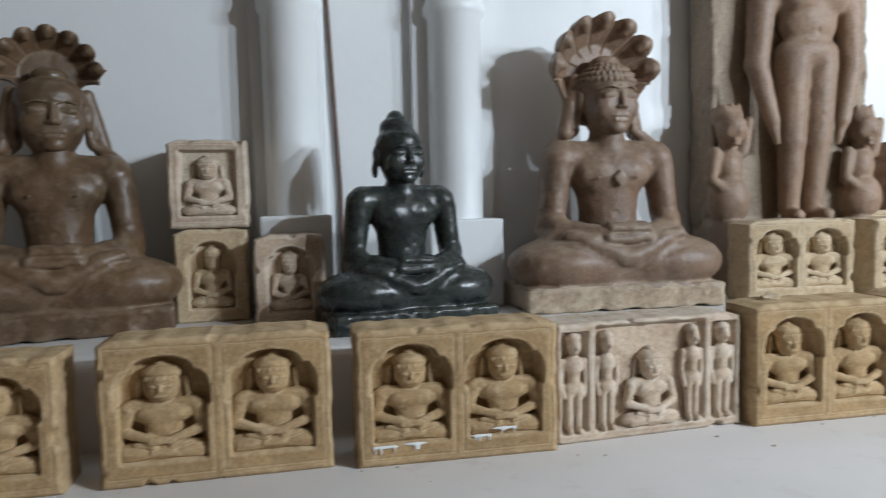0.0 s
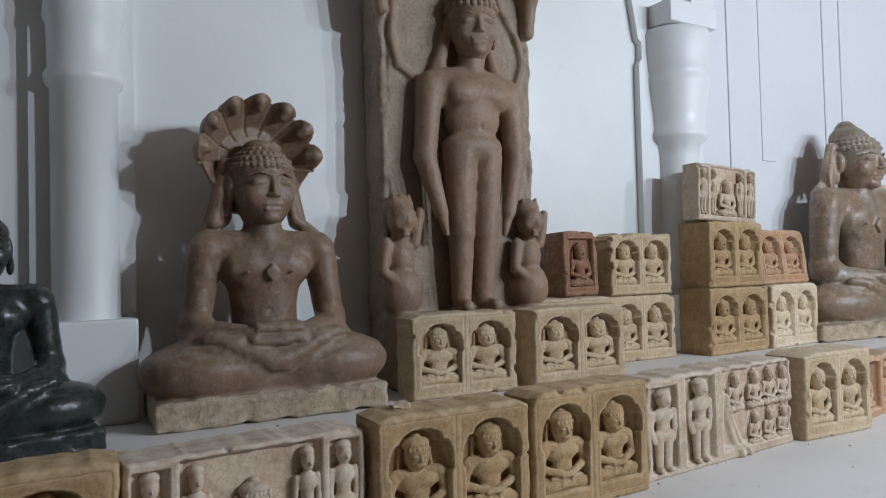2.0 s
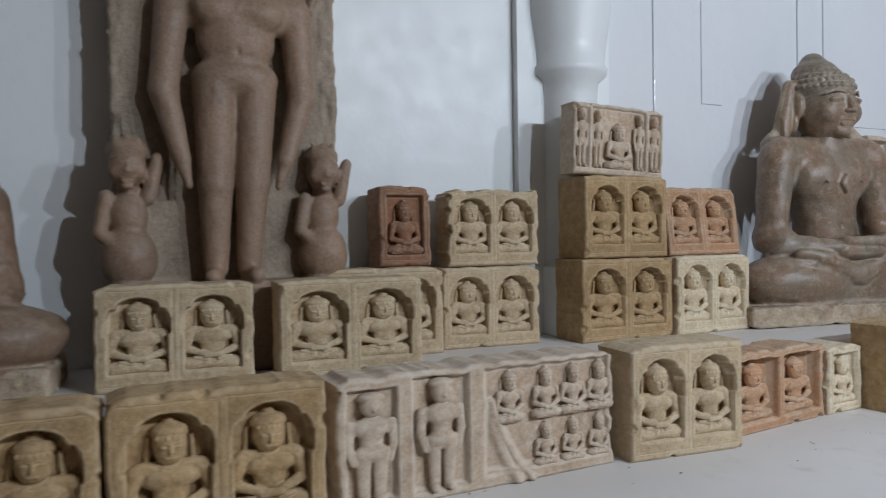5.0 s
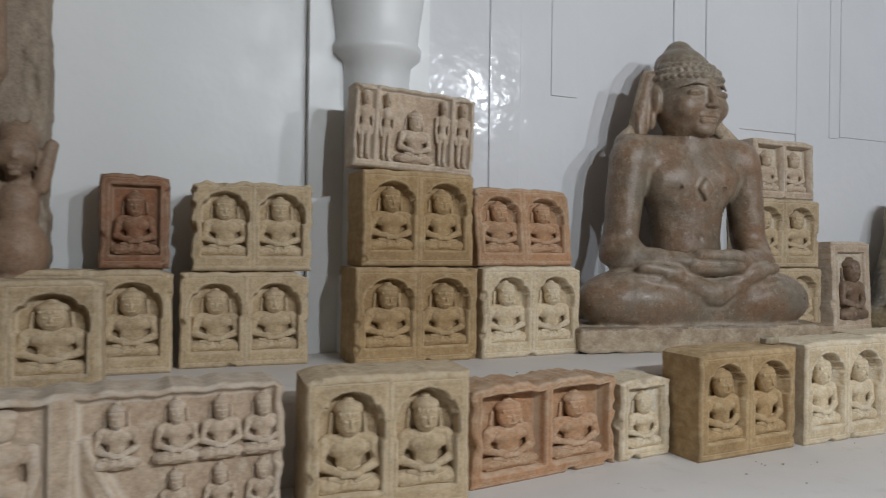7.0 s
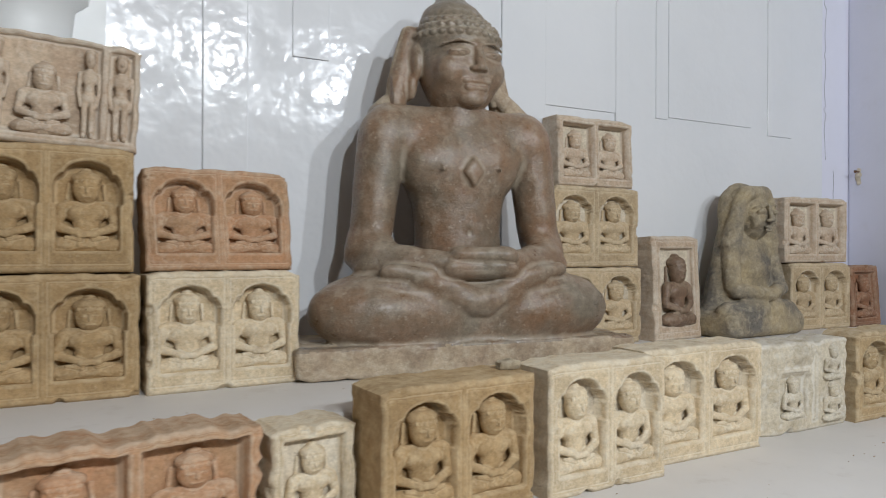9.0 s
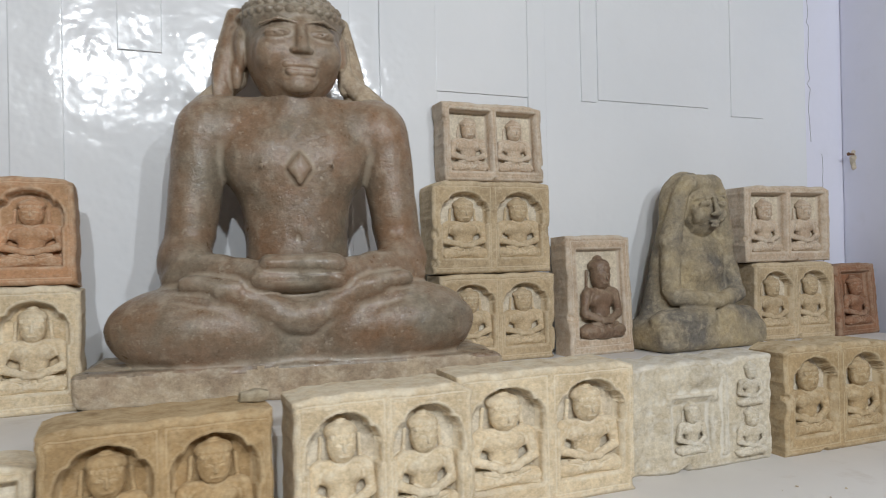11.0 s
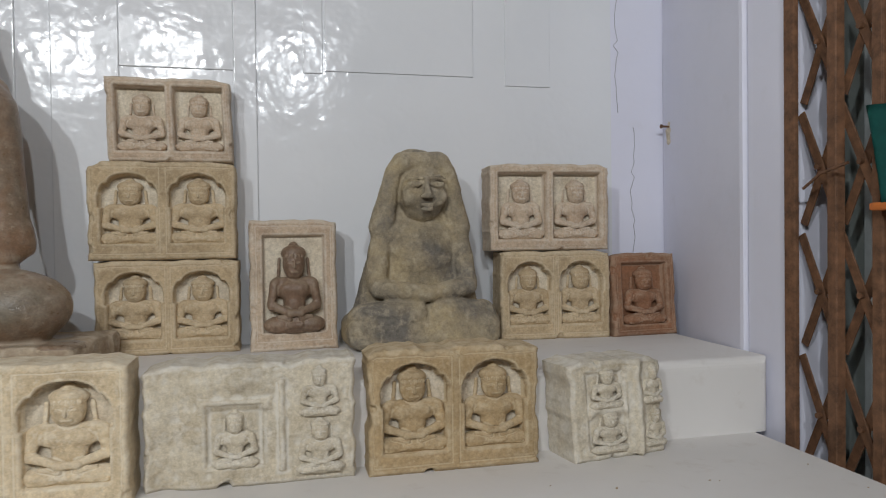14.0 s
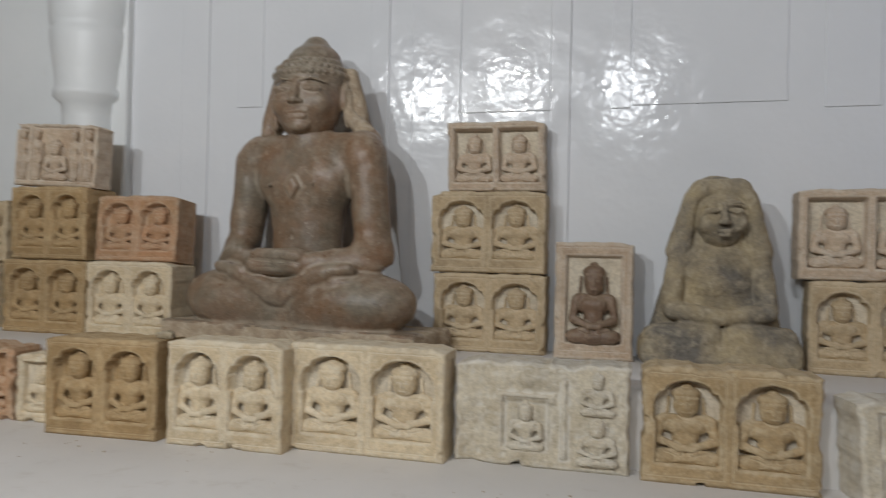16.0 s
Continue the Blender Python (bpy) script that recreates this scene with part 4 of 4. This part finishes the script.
def stele(name, mat, place, label):
    """A tall slab with an upright figure, two attendants, vines and brackets, cut in one block."""
    c = Clay((-0.33, -0.15, -0.01), (0.33, 0.12, 1.36), 0.0058)
    c.join(c.block((0.006, 0.055, 0.67), (0.252, 0.055, 0.67), 0.012), 0.004)
    c.f = c.f + (0.007 * lattice(c.z, c.z * 0, c.x * 3, 26) + 0.003 * lattice(c.z, c.y, c.x, 70)) * (np.abs(c.x) > 0.22)
    c.join(c.block((0.0, -0.03, 0.10), (0.255, 0.075, 0.10), 0.02), 0.008)
    lean = lambda x, z: x + 0.030 * (z - 0.2)
    for s in (-1, 1):
        c.join(c.limb((lean(s * 0.044, 0.62), -0.045, 0.62), (lean(s * 0.040, 0.42), -0.050, 0.42), 0.047, 0.038), 0.006)
        c.join(c.limb((lean(s * 0.040, 0.42), -0.050, 0.42), (lean(s * 0.036, 0.22), -0.045, 0.23), 0.037, 0.027), 0.006)
        c.join(c.limb((s * 0.038, -0.050, 0.215), (s * 0.046, -0.095, 0.212), 0.020, 0.018), 0.008)
        c.join(c.limb((lean(s * 0.135, 0.80), -0.035, 0.800), (lean(s * 0.150, 0.62), -0.040, 0.62), 0.037, 0.031), 0.008)
        c.join(c.limb((lean(s * 0.150, 0.62), -0.040, 0.62), (lean(s * 0.112, 0.46), -0.062, 0.47), 0.031, 0.020), 0.008)
        c.join(c.limb((lean(s * 0.112, 0.46), -0.062, 0.47), (lean(s * 0.096, 0.40), -0.066, 0.41), 0.018, 0.008), 0.006)
        # attendants
        x = s * 0.212
        c.join(c.ball((x, -0.030, 0.255), (0.058, 0.050, 0.070)), 0.01)
        c.join(c.ball((x, -0.025, 0.345), (0.040, 0.036, 0.055)), 0.01)
        c.join(c.limb((x - 0.042, -0.030, 0.385), (x - 0.056, -0.035, 0.31), 0.017, 0.015), 0.006)
        c.join(c.limb((x - 0.056, -0.040, 0.31), (x + 0.005, -0.070, 0.255), 0.015, 0.013), 0.005)
        c.join(c.limb((x + 0.040, -0.030, 0.385), (x + 0.060, -0.030, 0.47), 0.017, 0.014), 0.006)
        c.join(c.limb((x, -0.02, 0.39), (x, -0.03, 0.42), 0.022), 0.006)
        c.join(c.ball((x, -0.038, 0.450), (0.038, 0.042, 0.045)), 0.004)
        c.join(c.ball((x, -0.020, 0.485), (0.042, 0.040, 0.032)), 0.004)
        for i in (-1, 0, 1):
            c.join(c.limb((x + i * 0.020, -0.040, 0.49), (x + i * 0.024, -0.040, 0.520), 0.010, 0.003), 0.004)
        # vine stems that loop beside the head
        loop = [(0.235, 1.16), (0.205, 1.06), (0.215, 0.95), (0.195, 0.875), (0.150, 0.845)] if s < 0 else [(0.115, 1.18), (0.150, 1.08), (0.205, 1.00), (0.225, 0.93), (0.195, 0.84)]
        for p, q in zip(loop, loop[1:]):
            c.join(c.limb((s * p[0], -0.004, p[1]), (s * q[0], -0.004, q[1]), 0.012), 0.003)
        c.join(c.limb((s * 0.245, -0.01, 1.02), (s * 0.245, -0.02, 1.12), 0.020, 0.026), 0.006)
        c.join(c.limb((s * 0.245, -0.02, 1.12), (s * 0.240, -0.035, 1.18), 0.030, 0.055), 0.006)
        c.join(c.ball((s * 0.215, -0.040, 1.235), (0.075, 0.050, 0.050)), 0.008)
        c.join(c.ball((s * 0.150, -0.050, 1.245), (0.034, 0.034, 0.036)), 0.006)
        c.join(c.limb((s * 0.130, -0.060, 1.24), (s * 0.105, -0.055, 1.17), 0.014, 0.008), 0.006)
        for i in (0.17, 0.25):
            c.join(c.limb((s * i, -0.045, 1.22), (s * i, -0.045, 1.175), 0.016), 0.004)
    c.join(c.ball((lean(0, 0.74), -0.045, 0.735), (0.085, 0.052, 0.075)), 0.02)
    c.join(c.ball((lean(0, 0.65), -0.045, 0.655), (0.095, 0.052, 0.045)), 0.015)
    c.join(c.ball((lean(0, 0.80), -0.042, 0.805), (0.125, 0.058, 0.062)), 0.02)
    both(c, lambda s: c.ball((lean(s * 0.050, 0.80), -0.080, 0.795), (0.045, 0.026, 0.034)), 0.015)
    both(c, lambda s: c.limb((lean(s * 0.03, 0.85), -0.03, 0.850), (lean(s * 0.130, 0.82), -0.032, 0.822), 0.034, 0.038), 0.015)
    c.cut(c.limb((lean(-0.085, 0.66), -0.100, 0.680), (lean(0.085, 0.66), -0.100, 0.680), 0.004), 0.004)
    c.cut(c.ball((lean(0, 0.70), -0.100, 0.705), (0.008, 0.016, 0.008)), 0.003)
    c.join(c.block((lean(0, 0.80), -0.094, 0.800), (0.010, 0.008, 0.010), 0.001, math.pi / 4), 0.001)
    c.join(c.limb((lean(0, 0.85), -0.03, 0.85), (lean(0, 0.91), -0.035, 0.92), 0.040, 0.038), 0.01)
    both(c, lambda s: c.limb((lean(s * 0.070, 0.96), -0.015, 0.97), (lean(s * 0.100, 0.87), -0.012, 0.865), 0.016, 0.024), 0.008)
    c.join(c.limb((0.025, -0.02, 1.08), (0.025, -0.02, 1.20), 0.026, 0.022), 0.01)
    c.join(c.ball((0.025, -0.03, 1.22), (0.085, 0.05, 0.03)), 0.01)
    c.weather(0.0012, 55)
    verts, faces = c.mesh()
    h = Clay((-0.09, -0.16, 0.86), (0.14, 0.02, 1.11), 0.0029)
    x0 = lean(0, 0.98)
    h.join(h.ball((x0, -0.050, 0.985), (0.058, 0.060, 0.078)), 0.01)
    h.join(h.ball((x0, -0.055, 0.945), (0.046, 0.050, 0.046)), 0.015)
    h.join(h.ball((x0, -0.040, 1.020), (0.064, 0.062, 0.052)), 0.003)
    both(h, lambda s: h.ball((x0 + s * 0.062, -0.030, 0.975), (0.011, 0.020, 0.040)), 0.005)
    face(h, (x0, -0.055, 0.975), 0.88)
    curls(h, (x0, -0.040, 1.022), (0.065, 0.063, 0.052), 0.0085, 4)
    h.join(h.limb((x0, -0.03, 0.90), (x0, -0.035, 0.94), 0.036), 0.01)
    hv, hf = h.mesh()
    turn = np.array(Matrix.Rotation(radians(-15), 3, "Z"))
    pivot = np.array((x0, -0.040, 0.90))
    hv = (hv - pivot) * np.array((1.10, 1.06, 1.12)) @ turn.T + pivot
    k = Clay((-0.27, -0.10, 0.40), (0.27, 0.02, 0.53), 0.0028)
    for s in (-1, 1):
        k.join(k.ball((s * 0.212, -0.038, 0.450), (0.038, 0.042, 0.045)), 0.004)
        face(k, (s * 0.212, -0.035, 0.450), 0.62)
    kv, kf = k.mesh()
    all_faces = np.concatenate([faces, hf + len(verts), kf + len(verts) + len(hv)])
    points = np.concatenate([verts, hv, kv])
    ob = link(name, points, all_faces, mat, smooth=True)
    ob.data.materials.append(SLAB)
    mids = points[all_faces].mean(1)
    ob.data.polygons.foreach_set("material_index", (mids[:, 1] > -0.010 + 0.004 * lattice(mids[:, 0], mids[:, 1], mids[:, 2], 60)).astype(int))
    ob.matrix_world = pose(*place)
    return tagged(ob, label, "statue")


seated("seated_statue", BRONZE, (-0.490, 1.665, HIGH), 10, 0.93, "brown polished stone figure seated under a hood on the upper ledge", hood=(0.612, 0.104, 1.0, 1.3), gem=False, curly=False, big=(1.08, 1, 1), pale=BRONZE, slim=0.84, spread=1.04, head_turn=8)
seated("seated_statue", BLACK, (0.25, 1.535, HIGH), 10, 0.735, "black-green polished stone figure seated on the upper ledge", strands=False, gem=False, curly=False, pointed=True, big=(1.02, 1.02, 0.97), plinth=(0.235, 0.135, 0.055), slim=0.86, spread=1.07, head_turn=6)
seated("seated_statue", NAGA, (0.797, 1.635, HIGH), -3, 0.99, "dark brown stone figure seated under a serpent-hood fan", hood=(0.578, 0.146, 0.80, 0.62), rise=0.008, big=(1.04, 1.04, 1.02), pale=CREAM, slim=0.86, spread=1.08, head_turn=10)
seated("seated_statue", GREAT, (3.285, 1.640, HIGH), -8, 1.28, "large brown weathered stone figure seated on a pale plinth", pointed=True, plinth=(0.285, 0.118, 0.050), step=0.0046, rise=0.040, big=(1.16, 1.10, 1.0), tall=1.26, shallow=0.82, pale=CREAM, pale_hair=True, spread=1.10, slim=0.94, head_turn=8)
weathered("seated_statue", ROUGH, (4.385, 1.70, HIGH), 3, "rough grey weathered stone figure seated on the upper ledge")
stele("standing_statue", STELE, (1.39, 1.72, HIGH), "grey-brown stone slab carved with an upright figure and attendants")

# ---- tablets ----
tablet("two", -0.70, -0.347, 1.125, LOW, 0.215, OCHRE, "ochre sandstone tablet with two arched niches on the lower ledge")
tablet("two", -0.295, 0.06, 1.124, LOW, 0.232, OCHRE, "ochre sandstone tablet with two arched niches on the lower ledge")
tablet("two", 0.095, 0.438, 1.10, LOW, 0.228, OCHRE, "ochre sandstone tablet with two arched niches and white drips", yaw=-1.7)
tablet("five", 0.443, 0.82, 1.125, LOW, 0.215, BUFF, "buff pinkish stone tablet with five carved figures in a row", yaw=2.6)
tablet("two", 0.828, 1.141, 1.103, LOW, 0.230, OCHRE, "ochre sandstone tablet with two arched niches on the lower ledge", yaw=-1.5)
tablet("two", 1.145, 1.455, 1.098, LOW, 0.236, OCHRE, "ochre sandstone tablet with two deep arched niches on the lower ledge", yaw=1.0)
tablet("many", 1.475, 2.045, 1.145, LOW, 0.225, BUFF, "buff stone tablet with two standing and many small figures", yaw=3.2, chip=0.007)
tablet("two", 2.07, 2.345, 1.13, LOW, 0.228, SAND, "tan sandstone tablet with two arched niches on the lower ledge", yaw=-4.2, thick=0.12)
tablet("square", 2.375, 2.722, 1.197, LOW, 0.185, PINK, "reddish sandstone tablet with two square niches and broken top", yaw=7.4, chip=0.012)
tablet("one", 2.728, 2.868, 1.222, LOW, 0.168, PALE, "small pale sandstone tablet with one square niche", yaw=4.6, chip=0.006)
tablet("two", 2.876, 3.165, 1.160, LOW, 0.224, OCHRE, "ochre sandstone tablet with two arched niches on the lower ledge", yaw=3.0, thick=0.11)
tablet("two", 3.19, 3.47, 1.168, LOW, 0.233, PALE, "pale sandstone tablet with two arched niches on the lower ledge", yaw=1.0)
tablet("two", 3.462, 3.81, 1.218, LOW, 0.234, PALE, "pale sandstone tablet with two arched niches on the lower ledge")
tablet("worn", 3.82, 4.178, 1.256, LOW, 0.215, CHALK, "whitened worn stone tablet with a small framed figure", chip=0.008)
tablet("two", 4.197, 4.517, 1.242, LOW, 0.226, UMBER, "brownish tan sandstone tablet with two arched niches and worn edges", chip=0.008)
tablet("broken", 4.575, 4.782, 1.228, LOW, 0.190, CHALK, "whitened broken stone tablet with stacked small figures", yaw=9.0, chip=0.006, skew=-0.08)

tablet("arched", -0.262, -0.095, 1.695, HIGH, 0.220, SAND, "tan sandstone tablet with one niche under another tablet")
tablet("one", -0.268, -0.088, 1.69, HIGH + 0.221, 0.205, BUFF, "buff stone tablet with one framed seated figure")
tablet("arched", -0.080, 0.080, 1.60, HIGH, 0.205, BUFF, "buff stone tablet with one worn seated figure")
tablet("two", 1.112, 1.408, 1.505, HIGH, 0.207, SAND, "tan sandstone tablet with two arched niches on the upper ledge", yaw=-4)
tablet("two", 1.455, 1.77, 1.48, HIGH, 0.206, SAND, "tan sandstone tablet with two arched niches on the upper ledge", yaw=-1.6)
tablet("two", 1.60, 1.895, 1.645, HIGH, 0.218, SAND, "tan sandstone tablet half hidden behind another tablet", yaw=-2)
tablet("two", 1.908, 2.188, 1.668, HIGH, 0.212, SAND, "tan sandstone tablet with two arched niches under another tablet", yaw=-3.5)
tablet("one", 1.748, 1.890, 1.70, HIGH + 0.219, 0.205, TERRA, "red-brown terracotta tablet with one framed seated figure", lean=-2)
tablet("two", 1.930, 2.200, 1.685, HIGH + 0.213, 0.204, SAND, "tan sandstone tablet with two arched niches on top of another", yaw=-3, chip=0.009)
tablet("two", 2.278, 2.588, 1.592, HIGH, 0.226, OCHRE, "ochre sandstone tablet with two arched niches under a stack", thick=0.13)
tablet("two", 2.295, 2.578, 1.60, HIGH + 0.227, 0.226, OCHRE, "ochre sandstone tablet with two arched niches in a stack", thick=0.13)
tablet("five", 2.275, 2.585, 1.625, HIGH + 0.454, 0.196, BUFF, "buff stone tablet with five carved figures topping a stack", roll=2.5, thick=0.07)
tablet("two", 2.597, 2.887, 1.588, HIGH, 0.228, PALE, "pale sandstone tablet with two arched niches under another", yaw=2, thick=0.12)
tablet("two", 2.597, 2.880, 1.615, HIGH + 0.229, 0.200, PINK, "reddish sandstone tablet with two arched niches on top of another", yaw=1, lean=-6, skew=-0.03)
tablet("two", 3.638, 3.955, 1.730, HIGH, 0.219, SAND, "tan sandstone tablet with two arched niches under a stack", thick=0.09)
tablet("two", 3.625, 3.950, 1.738, HIGH + 0.220, 0.228, SAND, "tan sandstone tablet with two cusped niches in a stack", thick=0.09)
tablet("square", 3.668, 3.945, 1.755, HIGH + 0.449, 0.196, BUFF, "buff stone tablet with two square niches topping a stack", thick=0.07, skew=-0.03)
tablet("one", 3.980, 4.185, 1.705, HIGH, 0.312, BUFF, "buff pinkish stone tablet with one framed seated figure", yaw=3, fig=NAGA, lean=-3, thick=0.07)
tablet("two", 4.59, 4.880, 1.684, HIGH, 0.226, SAND, "tan sandstone tablet with two arched niches under another", yaw=-5)
tablet("square", 4.567, 4.885, 1.695, HIGH + 0.227, 0.222, BUFF, "buff stone tablet with two square niches on top of another", yaw=-3)
tablet("one", 4.888, 5.078, 1.672, HIGH, 0.218, TERRA, "small red-brown terracotta tablet with one framed figure", yaw=4, lean=-4, thick=0.05)


# ---- folding gate in the side opening ----
def gate():
    base = new("folding_gate", None)
    base.matrix_world = pose(SIDE + 0.03, 0, 0)
    first, pitch, n = 1.157, 0.105, 17
    channel = box((-0.011, -0.011, 0.02), (-0.008, 0.011, 2.58), 0.001, 1)
    for y in (-0.011, 0.008):
        box((-0.008, y, 0.02), (0.011, y + 0.003, 2.58), 0.001, 1, channel)
    picket = part("picket", channel, RUST, base)
    picket.matrix_local = pose(0, first, 0)
    for i in range(1, n):
        ob = new("picket", picket.data)
        ob.parent = base
        ob.matrix_local = pose(0, first - i * pitch, 0)
    bar = part("lattice_bar", box((-0.002, -0.010, -0.126), (0.002, 0.010, 0.126), 0.001, 1), RUST, base)
    pin = bmesh.new()
    bmesh.ops.create_cone(pin, cap_ends=True, segments=8, radius1=0.006, radius2=0.005, depth=0.026, matrix=pose(0, 0, 0, 0, 90, 0))
    rivet = part("rivet", pin, RUST, base)
    ready = [bar, rivet]
    for i in range(-1, n - 1):
        for j in range(9):
            y, z = first - (i + 0.5) * pitch, 0.193 + 0.25 * j
            for s in (-1, 1):
                ob = ready.pop(0) if len(ready) == 2 else new("lattice_bar", bar.data)
                ob.parent = base
                ob.matrix_local = pose(0.015 + 0.003 * s, y, z, s * 24.5, 0, 0)
            ob = ready.pop(0) if ready else new("rivet", rivet.data)
            ob.parent = base
            ob.matrix_local = pose(0.014, y, z)
    return tagged(base, "rusty red-brown steel folding lattice gate, drawn shut", "gate")


gate()
part("gate_post", box((SIDE + 0.004, 1.238, 0.0), (SIDE + 0.016, 1.268, 2.6), 0.003), RUST)
tagged(bpy.data.objects["gate_post"], "rusty steel angle post fixed to the gateway wall", "post", kind="structure")


def glass_door():
    base = new("glass_door", None)
    base.matrix_world = pose(SIDE + 0.20, 0, 0)
    for y0, y1, z0, z1 in ((1.398, 1.434, 0.0, 2.5), (1.225, 1.245, 0.0, 2.5), (1.245, 1.398, 0.0, 0.12), (1.245, 1.398, 2.40, 2.5)):
        part("frame_rail", box((-0.02, y0, z0), (0.02, y1, z1), 0.003), ALUMINIUM, base)
    part("pane", box((-0.003, 1.243, 0.11), (0.003, 1.400, 2.41), 0.001, 1), FROSTED, base, "dull grey-green glass pane")
    return tagged(base, "dull grey aluminium door leaf with a glass pane behind the gate", "door")


glass_door()


def cloth():
    bm = bmesh.new()
    n = 14
    rows = [[bm.verts.new((0.012 * math.sin(i * 0.9 + j * 0.25), 0.10 * (i / (n - 1) - 0.5) * (1 - 0.25 * j / n), -0.014 * j)) for i in range(n)] for j in range(n)]
    for a, b in zip(rows, rows[1:]):
        for i in range(n - 1):
            bm.faces.new((a[i], a[i + 1], b[i + 1], b[i]))
    bmesh.ops.solidify(bm, geom=list(bm.faces), thickness=0.004)
    ob = part("hanging_cloth", bm, TEAL, smooth=True)
    ob.matrix_world = pose(SIDE + 0.008, 1.005, 1.535)
    hem = box((-0.012, -0.042, -0.186), (0.014, 0.042, -0.172), 0.004)
    part("hem", hem, plain("orange_cloth", (0.55, 0.16, 0.03), 0.85), ob, "orange hem")
    return tagged(ob, "teal green cloth hung on the folding gate", "cloth")


cloth()


def rope(name, points, radius, mat, label, category, kind=""):
    curve = bpy.data.curves.new(name, "CURVE")
    curve.dimensions, curve.bevel_depth, curve.bevel_resolution = "3D", radius, 3
    line = curve.splines.new("POLY")
    line.points.add(len(points) - 1)
    for p, q in zip(line.points, points):
        p.co = (*q, 1)
    curve.materials.append(mat)
    return tagged(new(name, curve), label, category, kind=kind)


LINE_BROWN = plain("wall_line_brown", (0.13, 0.08, 0.06), 0.6)
# slim brown tube drawn for a narrow brown line beside the first column
rope("wall_cable", [(0.100, WALL - 0.006, 2.6), (0.112, WALL - 0.008, 1.9), (0.136, WALL - 0.007, 1.36), (0.137, WALL - 0.006, HIGH)], 0.006, LINE_BROWN, "thin brown line running down the white wall", "cable")
rope("tie_wire", [(SIDE + 0.006, 1.215, 1.40), (SIDE - 0.002, 1.16, 1.425), (SIDE + 0.004, 1.10, 1.440)], 0.003, RUST, "rusty wire tied round the gate bars", "wire")



def nail():
    bm = bmesh.new()
    bmesh.ops.create_cone(bm, cap_ends=True, segments=10, radius1=0.003, radius2=0.003, depth=0.03, matrix=pose(0, 0, 0, 0, 90, 0))
    bmesh.ops.create_cone(bm, cap_ends=True, segments=10, radius1=0.006, radius2=0.005, depth=0.004, matrix=pose(-0.015, 0, 0, 0, 90, 0))
    ob = part("wall_nail", bm, RUST)
    ob.matrix_world = pose(5.114, 1.79, 1.615)
    return tagged(ob, "small rusty nail driven into the lilac wall", "nail", kind="structure")


nail()

# bare plaster where the paint has come off round the nail
flake = Clay((-0.012, -0.03, -0.05), (0.012, 0.03, 0.05), 0.0025)
flake.join(flake.ball((0, 0, 0), (0.004, 0.015, 0.032)), 0.002)
flake.f = flake.f + 0.004 * lattice(flake.x, flake.y, flake.z, 90)
flaked = link("bare_plaster", *flake.mesh(), POWDER, None, True)
flaked.matrix_world = pose(5.124, 1.79, 1.600)
tagged(flaked, "patch of bare beige plaster on the lilac wall", "plaster patch", kind="structure")

# fine cracks in the plaster near the corner, and dabs of white paint spilt on a tablet
GREY = plain("crack_grey", (0.34, 0.33, 0.35), 0.9)
rnd = random.Random(3)
for x, top, foot in ((4.985, 2.35, 1.62), (5.035, 1.62, 1.16)):
    z, line = top, []
    while z > foot:
        line.append((x + rnd.uniform(-0.009, 0.009), WALL - 0.0003, z))
        z -= rnd.uniform(0.012, 0.04)
    rope("wall_crack", line, 0.0009, GREY, "thin grey crack in the white plaster", "crack", "structure")


def drips(parent, spots):
    for x, z, w in spots:
        c = Clay((-0.03, -0.008, -0.02), (0.03, 0.008, 0.02), 0.0018)
        c.join(c.ball((0, 0, 0), (w, 0.002, 0.0026)), 0.002)
        for i in range(3):
            q = rnd.uniform(-w, w) * 0.8
            c.join(c.limb((q, 0, 0), (q, 0, -rnd.uniform(0.004, 0.012)), 0.0015), 0.003)
        v, f = c.mesh()
        ob = link("paint_drip", v, f, WHITE, parent, True)
        ob.matrix_local = pose(x, -0.001, z)


drips([o for o in bpy.data.objects if "white drips" in o.get("label", "")][0], ((-0.125, 0.034, 0.024), (-0.075, 0.036, 0.022), (0.035, 0.040, 0.020), (0.075, 0.050, 0.024)))


# small loose bits
def chip(place, size, seed, label, mat):
    c = Clay((-0.03, -0.02, -0.015), (0.03, 0.02, 0.015), 0.0022)
    c.join(c.block((0, 0, 0), size, 0.004), 0.002)
    c.f = c.f + 0.004 * lattice(c.x, c.y, c.z, 70, seed)
    v, f = c.mesh()
    v[:, 2] -= v[:, 2].min()
    ob = link("stone_chip", v, f, mat, None, True)
    ob.matrix_world = pose(*place)
    return tagged(ob, label, "stone chip")


chip((3.145, 1.225, LOW + 0.2205), (0.022, 0.010, 0.008), 1.0, "small grey stone chip lying on a tablet", ROUGH)
chip((0.90, 1.165, LOW + 0.2265), (0.018, 0.010, 0.006), 2.0, "small tan stone chip lying on a tablet", SAND)

crumbs = bmesh.new()
for i in range(110):
    x, y = rnd.uniform(-0.6, 5.0), rnd.choice((rnd.gauss(1.09, 0.02), rnd.uniform(0.93, 1.15), rnd.uniform(1.33, 1.5)))
    z = HIGH if y > 1.31 else LOW
    r = rnd.uniform(0.0008, 0.0028)
    bmesh.ops.create_icosphere(crumbs, subdivisions=1, radius=r, matrix=pose(x, y, z + r * 0.5, rnd.uniform(0, 90), 0, rnd.uniform(0, 360)) @ Matrix.Diagonal((1.3, 1, 0.6, 1)))
tagged(part("stone_crumbs", crumbs, CREAM), "tiny pale stone crumbs scattered on the ledges", "crumbs", kind="stuff")
